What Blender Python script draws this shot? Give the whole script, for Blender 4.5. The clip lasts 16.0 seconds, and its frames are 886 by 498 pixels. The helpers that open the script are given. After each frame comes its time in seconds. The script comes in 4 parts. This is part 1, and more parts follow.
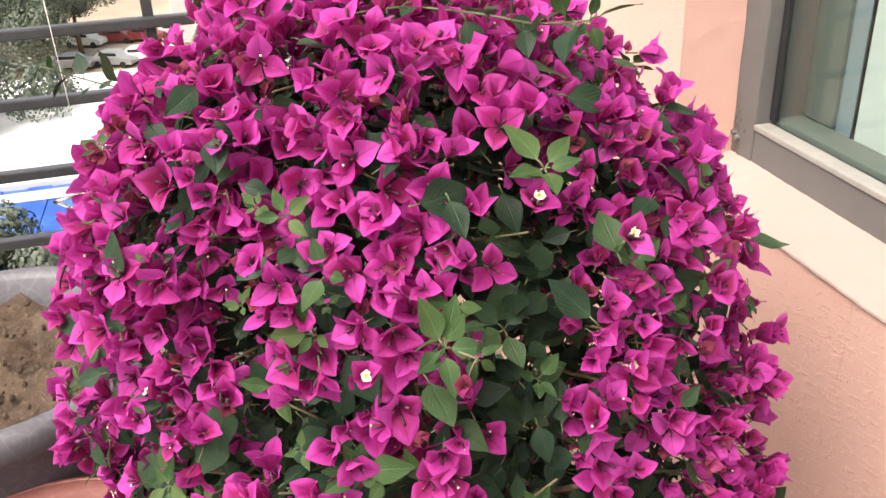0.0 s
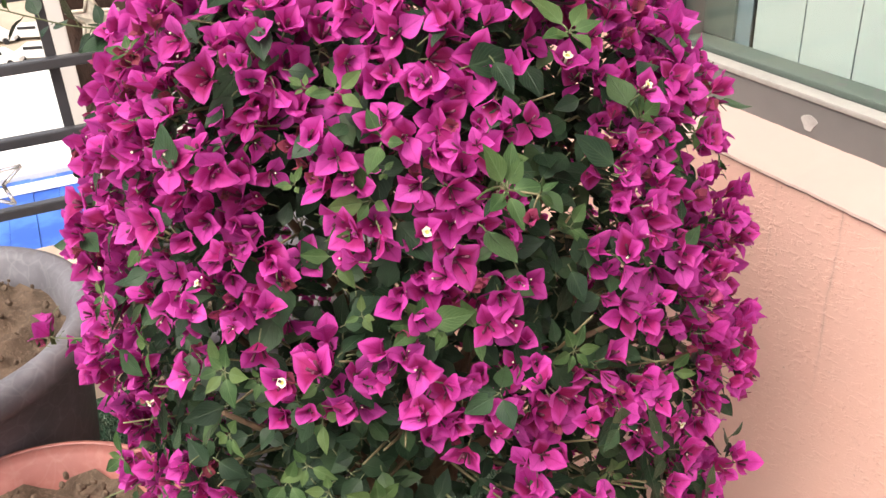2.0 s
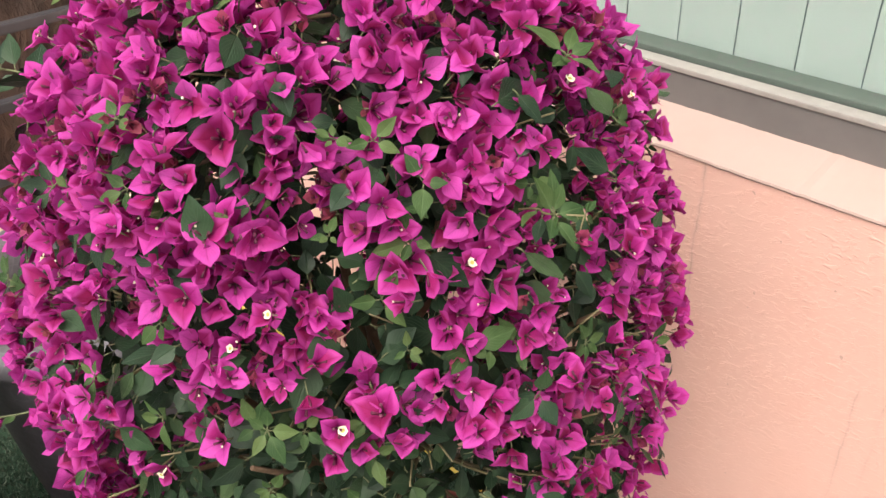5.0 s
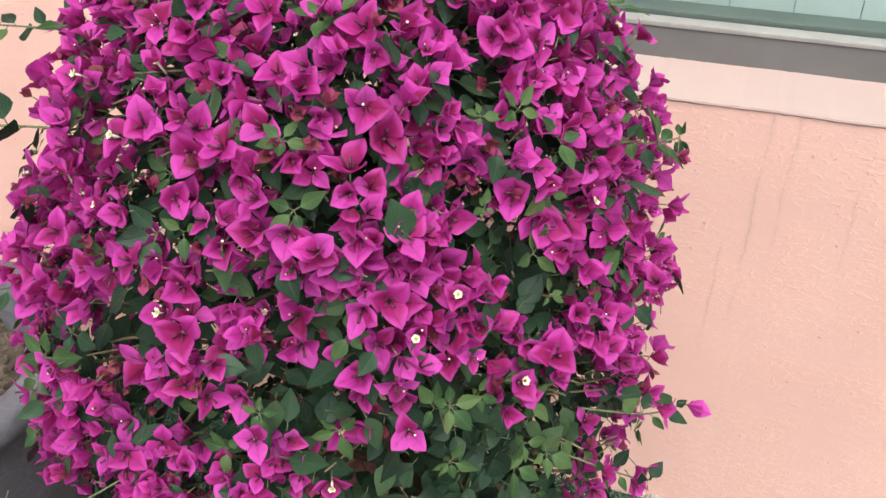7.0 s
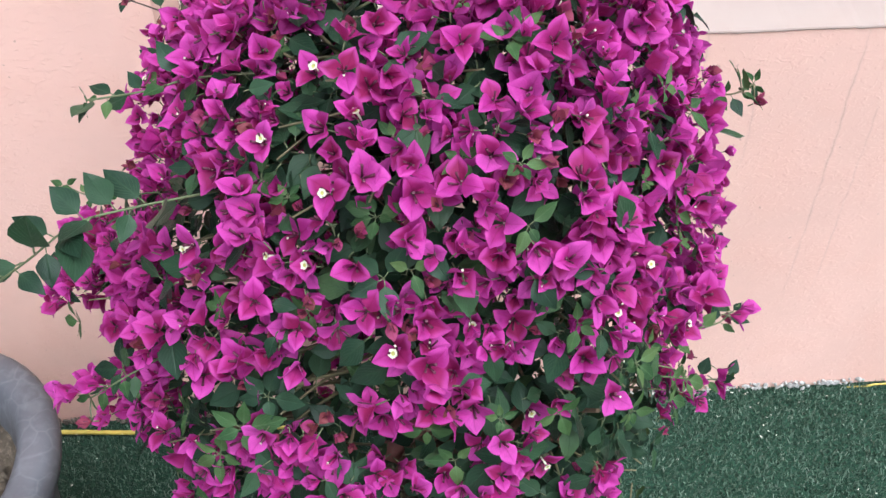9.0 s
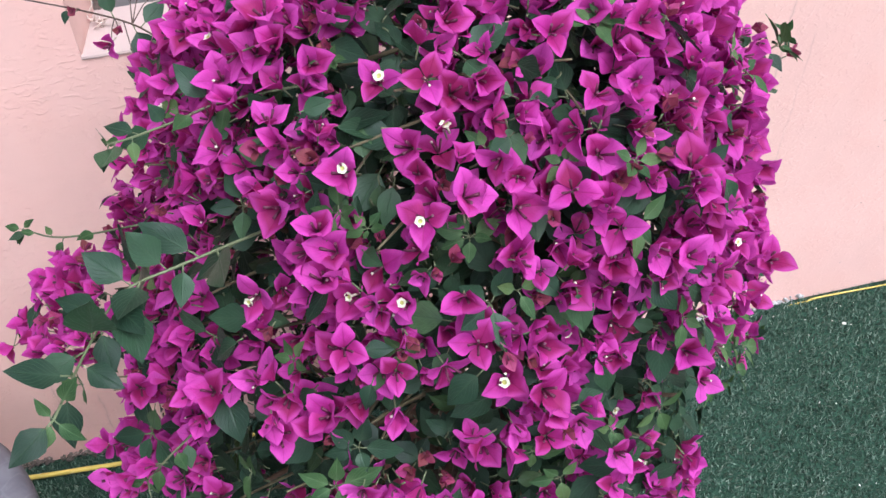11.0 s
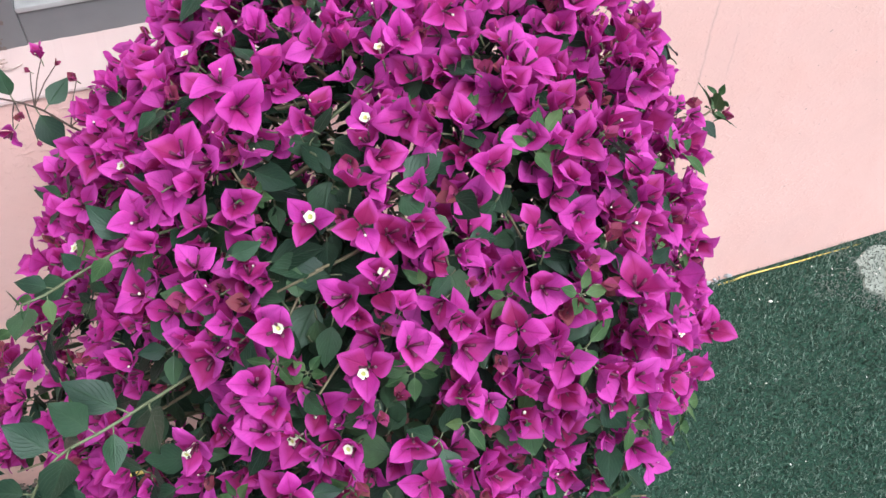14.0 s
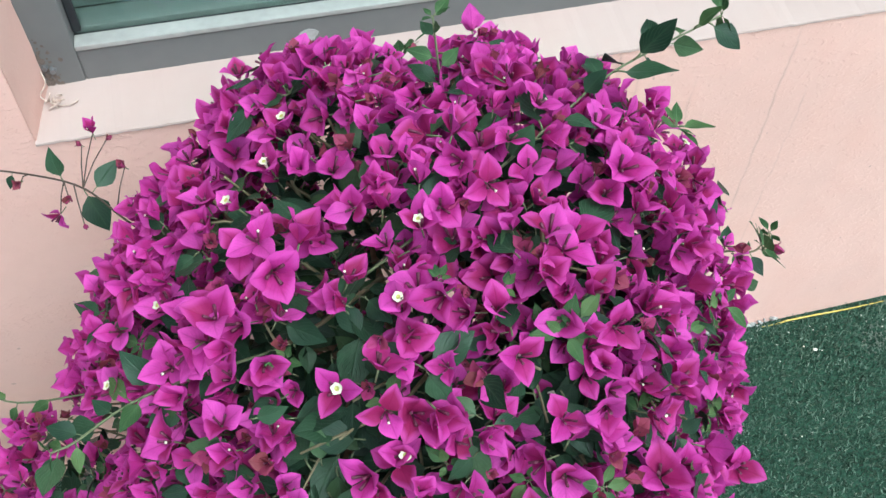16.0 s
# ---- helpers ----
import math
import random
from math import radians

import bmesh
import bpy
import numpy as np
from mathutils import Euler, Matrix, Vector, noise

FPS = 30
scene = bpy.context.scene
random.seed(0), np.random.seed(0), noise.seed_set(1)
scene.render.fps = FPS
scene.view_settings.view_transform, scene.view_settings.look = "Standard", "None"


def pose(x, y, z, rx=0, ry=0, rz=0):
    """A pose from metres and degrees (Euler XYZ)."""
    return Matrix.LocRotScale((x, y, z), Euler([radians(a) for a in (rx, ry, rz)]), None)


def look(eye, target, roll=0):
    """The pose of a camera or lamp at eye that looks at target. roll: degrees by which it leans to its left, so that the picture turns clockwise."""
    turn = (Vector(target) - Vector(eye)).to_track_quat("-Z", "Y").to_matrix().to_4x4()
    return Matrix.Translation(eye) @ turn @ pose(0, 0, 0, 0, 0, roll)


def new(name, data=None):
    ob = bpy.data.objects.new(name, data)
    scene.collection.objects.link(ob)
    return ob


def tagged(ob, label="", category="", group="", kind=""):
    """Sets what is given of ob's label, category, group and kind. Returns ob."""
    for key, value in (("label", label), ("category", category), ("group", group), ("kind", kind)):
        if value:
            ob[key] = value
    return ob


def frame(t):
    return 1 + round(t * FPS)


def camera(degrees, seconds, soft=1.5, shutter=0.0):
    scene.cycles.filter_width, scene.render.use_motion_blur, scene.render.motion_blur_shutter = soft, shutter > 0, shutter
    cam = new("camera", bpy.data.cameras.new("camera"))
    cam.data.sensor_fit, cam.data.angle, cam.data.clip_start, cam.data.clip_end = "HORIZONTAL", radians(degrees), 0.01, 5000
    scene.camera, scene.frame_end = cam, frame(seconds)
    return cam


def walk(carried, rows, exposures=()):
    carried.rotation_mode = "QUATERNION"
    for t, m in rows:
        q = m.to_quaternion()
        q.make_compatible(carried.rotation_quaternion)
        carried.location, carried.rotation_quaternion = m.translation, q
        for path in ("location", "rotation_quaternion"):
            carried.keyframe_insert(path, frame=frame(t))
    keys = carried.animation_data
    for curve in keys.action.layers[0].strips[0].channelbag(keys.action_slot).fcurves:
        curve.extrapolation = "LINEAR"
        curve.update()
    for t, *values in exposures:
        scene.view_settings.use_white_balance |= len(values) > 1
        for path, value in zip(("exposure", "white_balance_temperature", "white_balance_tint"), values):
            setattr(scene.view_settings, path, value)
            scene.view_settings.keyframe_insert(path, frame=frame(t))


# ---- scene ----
cam = camera(53.1, 16.0)
PATH = [
    (0, (0.709, -0.654, 1.421), (-1.019, -0.226, 0.51), -2.5),
    (0.5, (0.713, -0.663, 1.411), (-0.996, -0.196, 0.483), -2.2),
    (1, (0.707, -0.701, 1.399), (-0.974, -0.172, 0.454), -2.4),
    (1.5, (0.718, -0.76, 1.387), (-0.931, -0.142, 0.439), -2.9),
    (2, (0.752, -0.813, 1.374), (-0.857, -0.097, 0.425), -3.1),
    (2.5, (0.776, -0.848, 1.37), (-0.817, -0.096, 0.422), -3.6),
    (3, (0.785, -0.864, 1.384), (-0.788, -0.064, 0.443), -3.4),
    (3.5, (0.779, -0.899, 1.421), (-0.738, -0.017, 0.46), -2.4),
    (3.7, (0.776, -0.919, 1.434), (-0.708, -0.013, 0.447), -2.2),
    (5.8, (0.491, -1.123, 1.47), (-0.428, 0.253, 0.348), -1.8),
    (6, (0.471, -1.178, 1.48), (-0.355, 0.25, 0.349), -1.6),
    (6.5, (0.415, -1.251, 1.495), (-0.239, 0.245, 0.341), -0.4),
    (7, (0.3, -1.23, 1.495), (-0.212, 0.298, 0.311), -0.8),
    (7.5, (0.192, -1.198, 1.54), (-0.196, 0.323, 0.301), -1.4),
    (8, (0.146, -1.202, 1.559), (-0.14, 0.303, 0.274), -1.1),
    (8.5, (0.049, -1.254, 1.569), (-0.048, 0.256, 0.261), -0.7),
    (8.7, (-0.003, -1.281, 1.571), (-0.023, 0.233, 0.264), -0.7),
    (10.8, (-0.184, -1.172, 1.56), (0.122, 0.226, 0.163), -1.4),
    (11, (-0.216, -1.166, 1.563), (0.132, 0.222, 0.166), -0.9),
    (11.5, (-0.27, -1.152, 1.567), (0.155, 0.224, 0.179), 0.2),
    (12, (-0.296, -1.144, 1.566), (0.176, 0.21, 0.172), 0.1),
    (12.5, (-0.261, -1.13, 1.589), (0.251, 0.2, 0.186), 0.1),
    (13, (-0.219, -1.099, 1.619), (0.289, 0.21, 0.195), 0.9),
    (13.5, (-0.203, -1.077, 1.63), (0.285, 0.216, 0.184), 1.0),
    (14, (-0.191, -1.058, 1.638), (0.281, 0.193, 0.15), 0.8),
    (14.5, (-0.183, -1.024, 1.656), (0.26, 0.202, 0.139), 0.6),
    (15, (-0.173, -1.004, 1.68), (0.241, 0.216, 0.149), 1.0),
    (15.5, (-0.159, -0.976, 1.699), (0.224, 0.235, 0.155), 1.4),
    (16, (-0.148, -0.954, 1.727), (0.2, 0.261, 0.177), 1.6),
]
walk(cam, [(t, look(eye, target, roll)) for t, eye, target, roll in PATH],
     [(0, 1.02, 6850, 10), (3.5, 0.9, 6950, 13), (6, 0.65, 6600, 9), (7, 0.58, 6150, 6), (8.5, 0.63, 5550, 0), (11, 0.71, 5400, 10), (12.5, 0.72, 5380, 10), (14, 0.71, 5450, 8), (16, 0.63, 5270, -8)])

# ---- light ----
world = bpy.data.worlds.new("sky_light")
scene.world = world
world.use_nodes = True
wn, wl = world.node_tree.nodes, world.node_tree.links
sky = wn.new("ShaderNodeTexSky")
sky.sky_type = "NISHITA"
sky.sun_disc = False
sky.sun_elevation, sky.sun_rotation = radians(59), radians(153)
sky.air_density, sky.dust_density, sky.ozone_density = 1.0, 6.0, 0.6
soften = wn.new("ShaderNodeHueSaturation")
soften.inputs["Saturation"].default_value = 0.45
wl.new(sky.outputs[0], soften.inputs["Color"])
wl.new(soften.outputs[0], wn["Background"].inputs["Color"])
wn["Background"].inputs["Strength"].default_value = 0.15

sun = new("sun", bpy.data.lights.new("sun", "SUN"))
sun.data.energy, sun.data.angle, sun.data.color = 1.35, radians(50), (1.0, 0.96, 0.90)
sun.matrix_world = look((1.3, -2.6, 4.9), (0, 0, 0))


# ---- materials ----
class Nodes:
    """Short hands for one node material."""

    def __init__(self, name, rough=0.6, metal=0.0, spec=0.5):
        self.m = bpy.data.materials.new(name)
        self.m.use_nodes = True
        self.t = self.m.node_tree
        self.b = self.t.nodes["Principled BSDF"]
        self.b.inputs["Roughness"].default_value = rough
        self.b.inputs["Metallic"].default_value = metal
        self.b.inputs["Specular IOR Level"].default_value = spec
        self.co = self.add("ShaderNodeTexCoord").outputs["Object"]

    def add(self, kind):
        return self.t.nodes.new(kind)

    def put(self, socket, value):
        if isinstance(value, bpy.types.NodeSocket):
            self.t.links.new(value, socket)
        elif isinstance(value, tuple) and len(value) == 3 and socket.type == "RGBA":
            socket.default_value = (*value, 1)
        else:
            socket.default_value = value

    def noise(self, scale, detail=4, rough=0.55, stretch=None, co=None, distort=0.0):
        n = self.add("ShaderNodeTexNoise")
        n.inputs["Scale"].default_value, n.inputs["Detail"].default_value = scale, detail
        n.inputs["Roughness"].default_value, n.inputs["Distortion"].default_value = rough, distort
        co = co or self.co
        if stretch:
            mp = self.add("ShaderNodeMapping")
            mp.inputs["Scale"].default_value = stretch
            self.put(mp.inputs["Vector"], co)
            co = mp.outputs[0]
        self.put(n.inputs["Vector"], co)
        return n.outputs["Fac"]

    def ramp(self, fac, stops):
        n = self.add("ShaderNodeValToRGB")
        el = n.color_ramp.elements
        while len(el) < len(stops):
            el.new(0.5)
        for e, (p, c) in zip(el, stops):
            e.position = p
            e.color = (c, c, c, 1) if isinstance(c, (int, float)) else (*c, 1)
        self.put(n.inputs[0], fac)
        return n.outputs[0]

    def mix(self, fac, a, b, mode="MIX"):
        n = self.add("ShaderNodeMix")
        n.data_type, n.blend_type = "RGBA", mode
        self.put(n.inputs[0], fac), self.put(n.inputs[6], a), self.put(n.inputs[7], b)
        return n.outputs[2]

    def calc(self, op, a, b=0.0):
        n = self.add("ShaderNodeMath")
        n.operation = op
        self.put(n.inputs[0], a), self.put(n.inputs[1], b)
        return n.outputs[0]

    def bump(self, height, strength, dist):
        n = self.add("ShaderNodeBump")
        n.inputs["Strength"].default_value, n.inputs["Distance"].default_value = strength, dist
        self.put(n.inputs["Height"], height)
        self.put(self.b.inputs["Normal"], n.outputs[0])

    def color(self, value):
        self.put(self.b.inputs["Base Color"], value)
        return self

    def chance(self):
        """One random number for each object and each loose island."""
        a, b = self.add("ShaderNodeObjectInfo").outputs["Random"], self.add("ShaderNodeNewGeometry").outputs["Random Per Island"]
        return self.calc("FRACT", self.calc("ADD", self.calc("MULTIPLY", a, 7.31), b))


def plain(name, base, vary=0.25, scale=30, rough=0.6, metal=0.0, bump=0.0, dist=0.001):
    n = Nodes(name, rough, metal)
    dark = tuple(c * (1 - vary) for c in base)
    light = tuple(min(1, c * (1 + vary * 0.6)) for c in base)
    big, fine = n.noise(scale * 0.2, 3), n.noise(scale, 6)
    n.color(n.ramp(n.calc("ADD", n.calc("MULTIPLY", big, 0.55), n.calc("MULTIPLY", fine, 0.45)), [(0.3, dark), (0.7, light)]))
    if bump:
        n.bump(fine, bump, dist)
    return n.m


# dirt runs below the ledge: place along the wall, top, foot, width, depth
RUNS = ((0.095, 0.90, 0.60, 0.006, 0.34), (-0.012, 0.90, 0.74, 0.005, 0.20), (0.394, 0.90, 0.46, 0.009, 0.30), (0.432, 0.90, 0.62, 0.008, 0.24), (0.358, 0.64, 0.40, 0.006, 0.26), (0.536, 0.80, 0.60, 0.006, 0.20), (0.697, 0.90, 0.24, 0.005, 0.34), (0.755, 0.74, 0.24, 0.004, 0.24), (-0.685, 0.24, -0.02, 0.007, 0.40), (-0.615, 0.16, -0.02, 0.006, 0.30))


def plaster(name, base, relief, streaks):
    """Painted render: fine sand, trowelled ridges running sideways, soft stains, thin upright dirt runs."""
    n = Nodes(name, 0.75, 0, 0.3)
    stain, cloud = n.noise(2.2, 5, 0.6), n.noise(9, 5)
    ridges = n.noise(85, 2, 0.5, (0.7, 0.7, 1.5), distort=0.8)
    fine = n.noise(150, 2, 0.5, (0.7, 0.7, 1.4), distort=0.6)
    sand = n.noise(420, 3)
    c = n.mix(n.ramp(stain, [(0.35, 0.0), (0.7, 1.0)]), tuple(x * 0.92 for x in base), tuple(min(1, x * 1.05) for x in base))
    c = n.mix(n.calc("MULTIPLY", n.ramp(cloud, [(0.45, 0.0), (0.75, 1.0)]), 0.35), c, (base[0] * 0.92, base[1] * 0.82, base[2] * 0.78))
    sep = n.add("ShaderNodeSeparateXYZ")
    n.put(sep.inputs[0], n.co)
    if streaks:
        wob = n.calc("MULTIPLY", n.calc("SUBTRACT", n.noise(11, 4, 0.6, (0, 0, 1)), 0.5), 0.022)
        x = n.calc("ADD", sep.outputs[0], wob)
        patchy = n.ramp(n.noise(26, 5, 0.7, (0.9, 0, 0.55)), [(0.36, 0.1), (0.60, 1.0)])
        for at, top, low, wide, depth in RUNS:
            off = n.calc("DIVIDE", n.calc("ABSOLUTE", n.calc("SUBTRACT", x, at)), wide)
            line = n.calc("ADD", n.calc("MULTIPLY", n.ramp(off, [(0.0, 1.0), (0.28, 0.0)]), 0.65), n.calc("MULTIPLY", n.ramp(off, [(0.1, 1.0), (1.0, 0.0)]), 0.5))
            span = n.calc("MULTIPLY", n.ramp(n.calc("DIVIDE", n.calc("SUBTRACT", sep.outputs[2], low), top - low), [(0.0, 0.0), (0.45, 1.0)]), n.ramp(n.calc("SUBTRACT", sep.outputs[2], top), [(0.0, 1.0), (0.02, 0.0)]))
            c = n.mix(n.calc("MULTIPLY", n.calc("MULTIPLY", n.calc("MULTIPLY", line, patchy), span), depth * 1.35), c, tuple(q * 0.50 for q in base))
        specks = n.ramp(n.noise(75, 1, 0.4), [(0.765, 0.0), (0.79, 0.7)])
        c = n.mix(specks, c, tuple(q * 0.62 for q in base))
    n.color(c)
    lines = n.ramp(ridges, [(0.54, 0.0), (0.62, 1.0)])
    thin = n.ramp(fine, [(0.55, 0.0), (0.66, 1.0)])
    worn = n.ramp(n.noise(4.5, 4), [(0.36, 0.15), (0.58, 1.0)])
    lines = n.calc("MULTIPLY", n.calc("ADD", n.calc("MULTIPLY", lines, 0.8), n.calc("MULTIPLY", thin, 0.35)), worn)
    h = n.calc("ADD", n.calc("MULTIPLY", lines, relief), n.calc("MULTIPLY", sand, 0.16))
    n.bump(h, 0.5, 0.0018)
    return n.m


def petal(name, stops, veins, through_light, glow=0.0):
    """A thin coloured leaf: veins by its own map, light shining through."""
    n = Nodes(name, 0.55, 0, 0.2)
    uv_node = n.add("ShaderNodeUVMap")
    uv_node.uv_map = "leaf"
    uv = uv_node.outputs[0]
    sep = n.add("ShaderNodeSeparateXYZ")
    n.put(sep.inputs[0], uv)
    u, v = sep.outputs[0], sep.outputs[1]
    side = n.calc("ABSOLUTE", n.calc("SUBTRACT", u, 0.5))
    rib = n.ramp(side, [(0.0, 1.0), (0.05, 0.0)])
    slope = n.calc("SINE", n.calc("MULTIPLY", n.calc("SUBTRACT", v, n.calc("MULTIPLY", side, 1.1)), 44.0))
    vein = n.calc("MULTIPLY", n.ramp(slope, [(0.78, 0.0), (1.0, 1.0)]), 0.7)
    lines = n.calc("MAXIMUM", rib, vein)
    c = n.ramp(n.chance(), stops)
    blot = n.noise(140, 4)
    c = n.mix(n.calc("MULTIPLY", n.ramp(blot, [(0.35, 0.0), (0.75, 1.0)]), 0.3), c, tuple(x * 0.7 for x in stops[0][1]))
    c = n.mix(n.calc("MULTIPLY", lines, veins[1]), c, veins[0])
    # Foot takes the vein colour; on bracts, redder base plus painted cup shade.
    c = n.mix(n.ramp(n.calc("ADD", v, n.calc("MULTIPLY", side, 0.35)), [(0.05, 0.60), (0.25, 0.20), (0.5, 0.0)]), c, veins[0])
    c = n.mix(n.calc("MULTIPLY", n.ramp(n.calc("ADD", v, side), [(0.7, 0.0), (1.25, 1.0)]), glow), c, stops[-1][1])
    n.color(c)
    n.bump(n.calc("SUBTRACT", blot, n.calc("MULTIPLY", lines, 0.9)), 0.5, 0.0009)
    tr = n.add("ShaderNodeBsdfTranslucent")
    n.put(tr.inputs["Color"], c)
    mixer = n.add("ShaderNodeMixShader")
    mixer.inputs[0].default_value = through_light
    n.put(mixer.inputs[1], n.b.outputs[0]), n.put(mixer.inputs[2], tr.outputs[0])
    n.put(n.t.nodes["Material Output"].inputs["Surface"], mixer.outputs[0])
    return n


WALL = plaster("salmon_plaster", (0.80, 0.50, 0.42), 1.0, True)
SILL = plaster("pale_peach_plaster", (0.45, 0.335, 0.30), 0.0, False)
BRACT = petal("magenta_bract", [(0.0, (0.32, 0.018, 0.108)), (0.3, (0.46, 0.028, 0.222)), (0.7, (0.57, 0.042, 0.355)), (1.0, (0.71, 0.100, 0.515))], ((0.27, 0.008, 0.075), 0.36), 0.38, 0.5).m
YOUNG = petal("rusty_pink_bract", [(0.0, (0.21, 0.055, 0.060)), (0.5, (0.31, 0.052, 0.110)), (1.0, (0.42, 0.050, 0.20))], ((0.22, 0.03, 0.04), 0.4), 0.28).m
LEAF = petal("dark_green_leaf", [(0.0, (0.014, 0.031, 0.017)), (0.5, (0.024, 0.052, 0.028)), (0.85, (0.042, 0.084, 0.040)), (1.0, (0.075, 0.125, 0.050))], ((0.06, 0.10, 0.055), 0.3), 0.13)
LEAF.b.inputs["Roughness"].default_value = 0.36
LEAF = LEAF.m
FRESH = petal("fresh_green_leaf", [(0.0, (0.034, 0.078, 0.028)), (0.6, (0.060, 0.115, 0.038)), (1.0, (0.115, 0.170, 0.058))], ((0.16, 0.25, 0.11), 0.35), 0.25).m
TUBE = plain("dark_flower_tube", (0.100, 0.012, 0.040), 0.4, 300, 0.6)
CREAM = plain("cream_corolla", (0.70, 0.66, 0.50), 0.08, 400, 0.5)
YELLOW = plain("yellow_flower_eye", (0.42, 0.40, 0.10), 0.2, 400, 0.5)
BARK = plain("brown_bark", (0.16, 0.10, 0.06), 0.5, 90, 0.85, 0, 0.8, 0.003)
DARK_TWIG = plain("dark_brown_twig", (0.075, 0.045, 0.032), 0.4, 120, 0.8)
TWIG = plain("green_brown_twig", (0.20, 0.17, 0.09), 0.4, 120, 0.7)
GREEN_STEM = plain("green_stem", (0.13, 0.15, 0.07), 0.3, 120, 0.6)
ALU = plain("grey_brown_aluminium", (0.155, 0.146, 0.140), 0.14, 25, 0.6, 0.0)
ALU_DARK = plain("sash_aluminium", (0.12, 0.138, 0.124), 0.12, 25, 0.6, 0.0)
LIP = plain("worn_pale_aluminium", (0.38, 0.36, 0.335), 0.2, 60, 0.5, 0.2)
GASKET = plain("black_gasket", (0.02, 0.02, 0.022), 0.2, 60, 0.6)
RAIL = plain("black_painted_steel", (0.065, 0.065, 0.072), 0.3, 40, 0.28, 0.0)
CURB = plain("beige_curb", (0.72, 0.56, 0.44), 0.15, 30, 0.8, 0, 0.4)
SLAT = -0.262
BLUISH = plain("bluish_slat", (0.20, 0.25, 0.28), 0.1, 20, 0.7)
CLOTH = plain("pale_blind_cloth", (0.50, 0.545, 0.53), 0.06, 20, 0.9)
HOSE = plain("yellow_hose_plastic", (0.66, 0.50, 0.10), 0.2, 50, 0.4)
WHITE = plain("white_paint", (0.80, 0.79, 0.76), 0.1, 10, 0.6)
SPLASH = plain("dry_plaster", (0.46, 0.43, 0.41), 0.3, 120, 0.9)
SCRAP = plain("dry_scrap", (0.72, 0.68, 0.58), 0.25, 90, 0.8)
FRAYED = plain("brown_frayed_cord", (0.58, 0.44, 0.37), 0.4, 200, 0.9)
GRIME = plain("grey_brown_mortar", (0.15, 0.115, 0.095), 0.4, 200, 0.9)
PAPER = plain("cream_star_card", (0.66, 0.60, 0.50), 0.45, 60, 0.7)
STEEL = plain("dull_steel", (0.35, 0.35, 0.36), 0.3, 90, 0.4, 0.8)
ROOM = plain("dim_room_paint", (0.30, 0.30, 0.28), 0.1, 5, 0.9)
CLEAR = Nodes("clear_plastic", 0.06)
CLEAR.b.inputs["Transmission Weight"].default_value = 0.96
CLEAR.b.inputs["IOR"].default_value = 1.2
CLEAR.color((0.92, 0.92, 0.95))
CLEAR = CLEAR.m

PANE = Nodes("window_glass", 0.02)
seen = PANE.add("ShaderNodeBsdfTransparent")
seen.inputs["Color"].default_value = (0.95, 0.985, 0.97, 1)
gloss = PANE.add("ShaderNodeBsdfGlossy")
gloss.inputs["Roughness"].default_value = 0.03
facing = PANE.add("ShaderNodeLayerWeight")
facing.inputs["Blend"].default_value = 0.5
sheen = PANE.ramp(facing.outputs["Facing"], [(0.0, 0.025), (0.6, 0.05), (0.85, 0.16), (1.0, 0.8)])
both = PANE.add("ShaderNodeMixShader")
PANE.put(both.inputs[0], sheen), PANE.put(both.inputs[1], seen.outputs[0]), PANE.put(both.inputs[2], gloss.outputs[0])
PANE.put(PANE.t.nodes["Material Output"].inputs["Surface"], both.outputs[0])
PANE = PANE.m


def soil_material(name, base):
    n = Nodes(name, 0.95, 0, 0.2)
    big, crumbs = n.noise(14, 5), n.noise(110, 6, 0.7)
    c = n.mix(n.ramp(big, [(0.35, 0.0), (0.65, 1.0)]), tuple(x * 0.6 for x in base), tuple(min(1, x * 1.2) for x in base))
    c = n.mix(n.ramp(crumbs, [(0.5, 0.0), (0.72, 0.7)]), c, tuple(min(1, x * 2.0) for x in base))
    n.color(c)
    n.bump(crumbs, 1.0, 0.006)
    return n.m


SOIL = soil_material("dry_brown_soil", (0.130, 0.092, 0.066))
DARK_SOIL = soil_material("dark_soil", (0.13, 0.10, 0.075))


def pot_material(name, body, line, amount):
    n = Nodes(name, 0.42, 0, 0.4)
    cloud, fine = n.noise(7, 5), n.noise(60, 5)
    vor = n.add("ShaderNodeTexVoronoi")
    vor.feature = "DISTANCE_TO_EDGE"
    vor.inputs["Scale"].default_value = 26
    warp = n.mix(0.06, n.co, n.add("ShaderNodeTexNoise").outputs["Color"], "ADD")
    n.put(vor.inputs["Vector"], warp)
    crack = n.ramp(vor.outputs["Distance"], [(0.0, 1.0), (0.06, 0.0)])
    c = n.mix(n.ramp(cloud, [(0.35, 0.0), (0.7, 1.0)]), tuple(x * 0.75 for x in body), tuple(x * 1.25 for x in body))
    c = n.mix(n.calc("MULTIPLY", n.ramp(fine, [(0.5, 0.0), (0.8, 1.0)]), 0.3), c, line)
    c = n.mix(n.calc("MULTIPLY", n.calc("MULTIPLY", crack, cloud), amount), c, line)
    n.color(c)
    n.bump(fine, 0.25, 0.001)
    return n.m


GREY_POT = pot_material("grey_glazed_pot", (0.125, 0.12, 0.135), (0.28, 0.28, 0.30), 0.4)
PINK_POT = pot_material("salmon_pink_pot", (0.36, 0.135, 0.115), (0.48, 0.27, 0.24), 0.25)


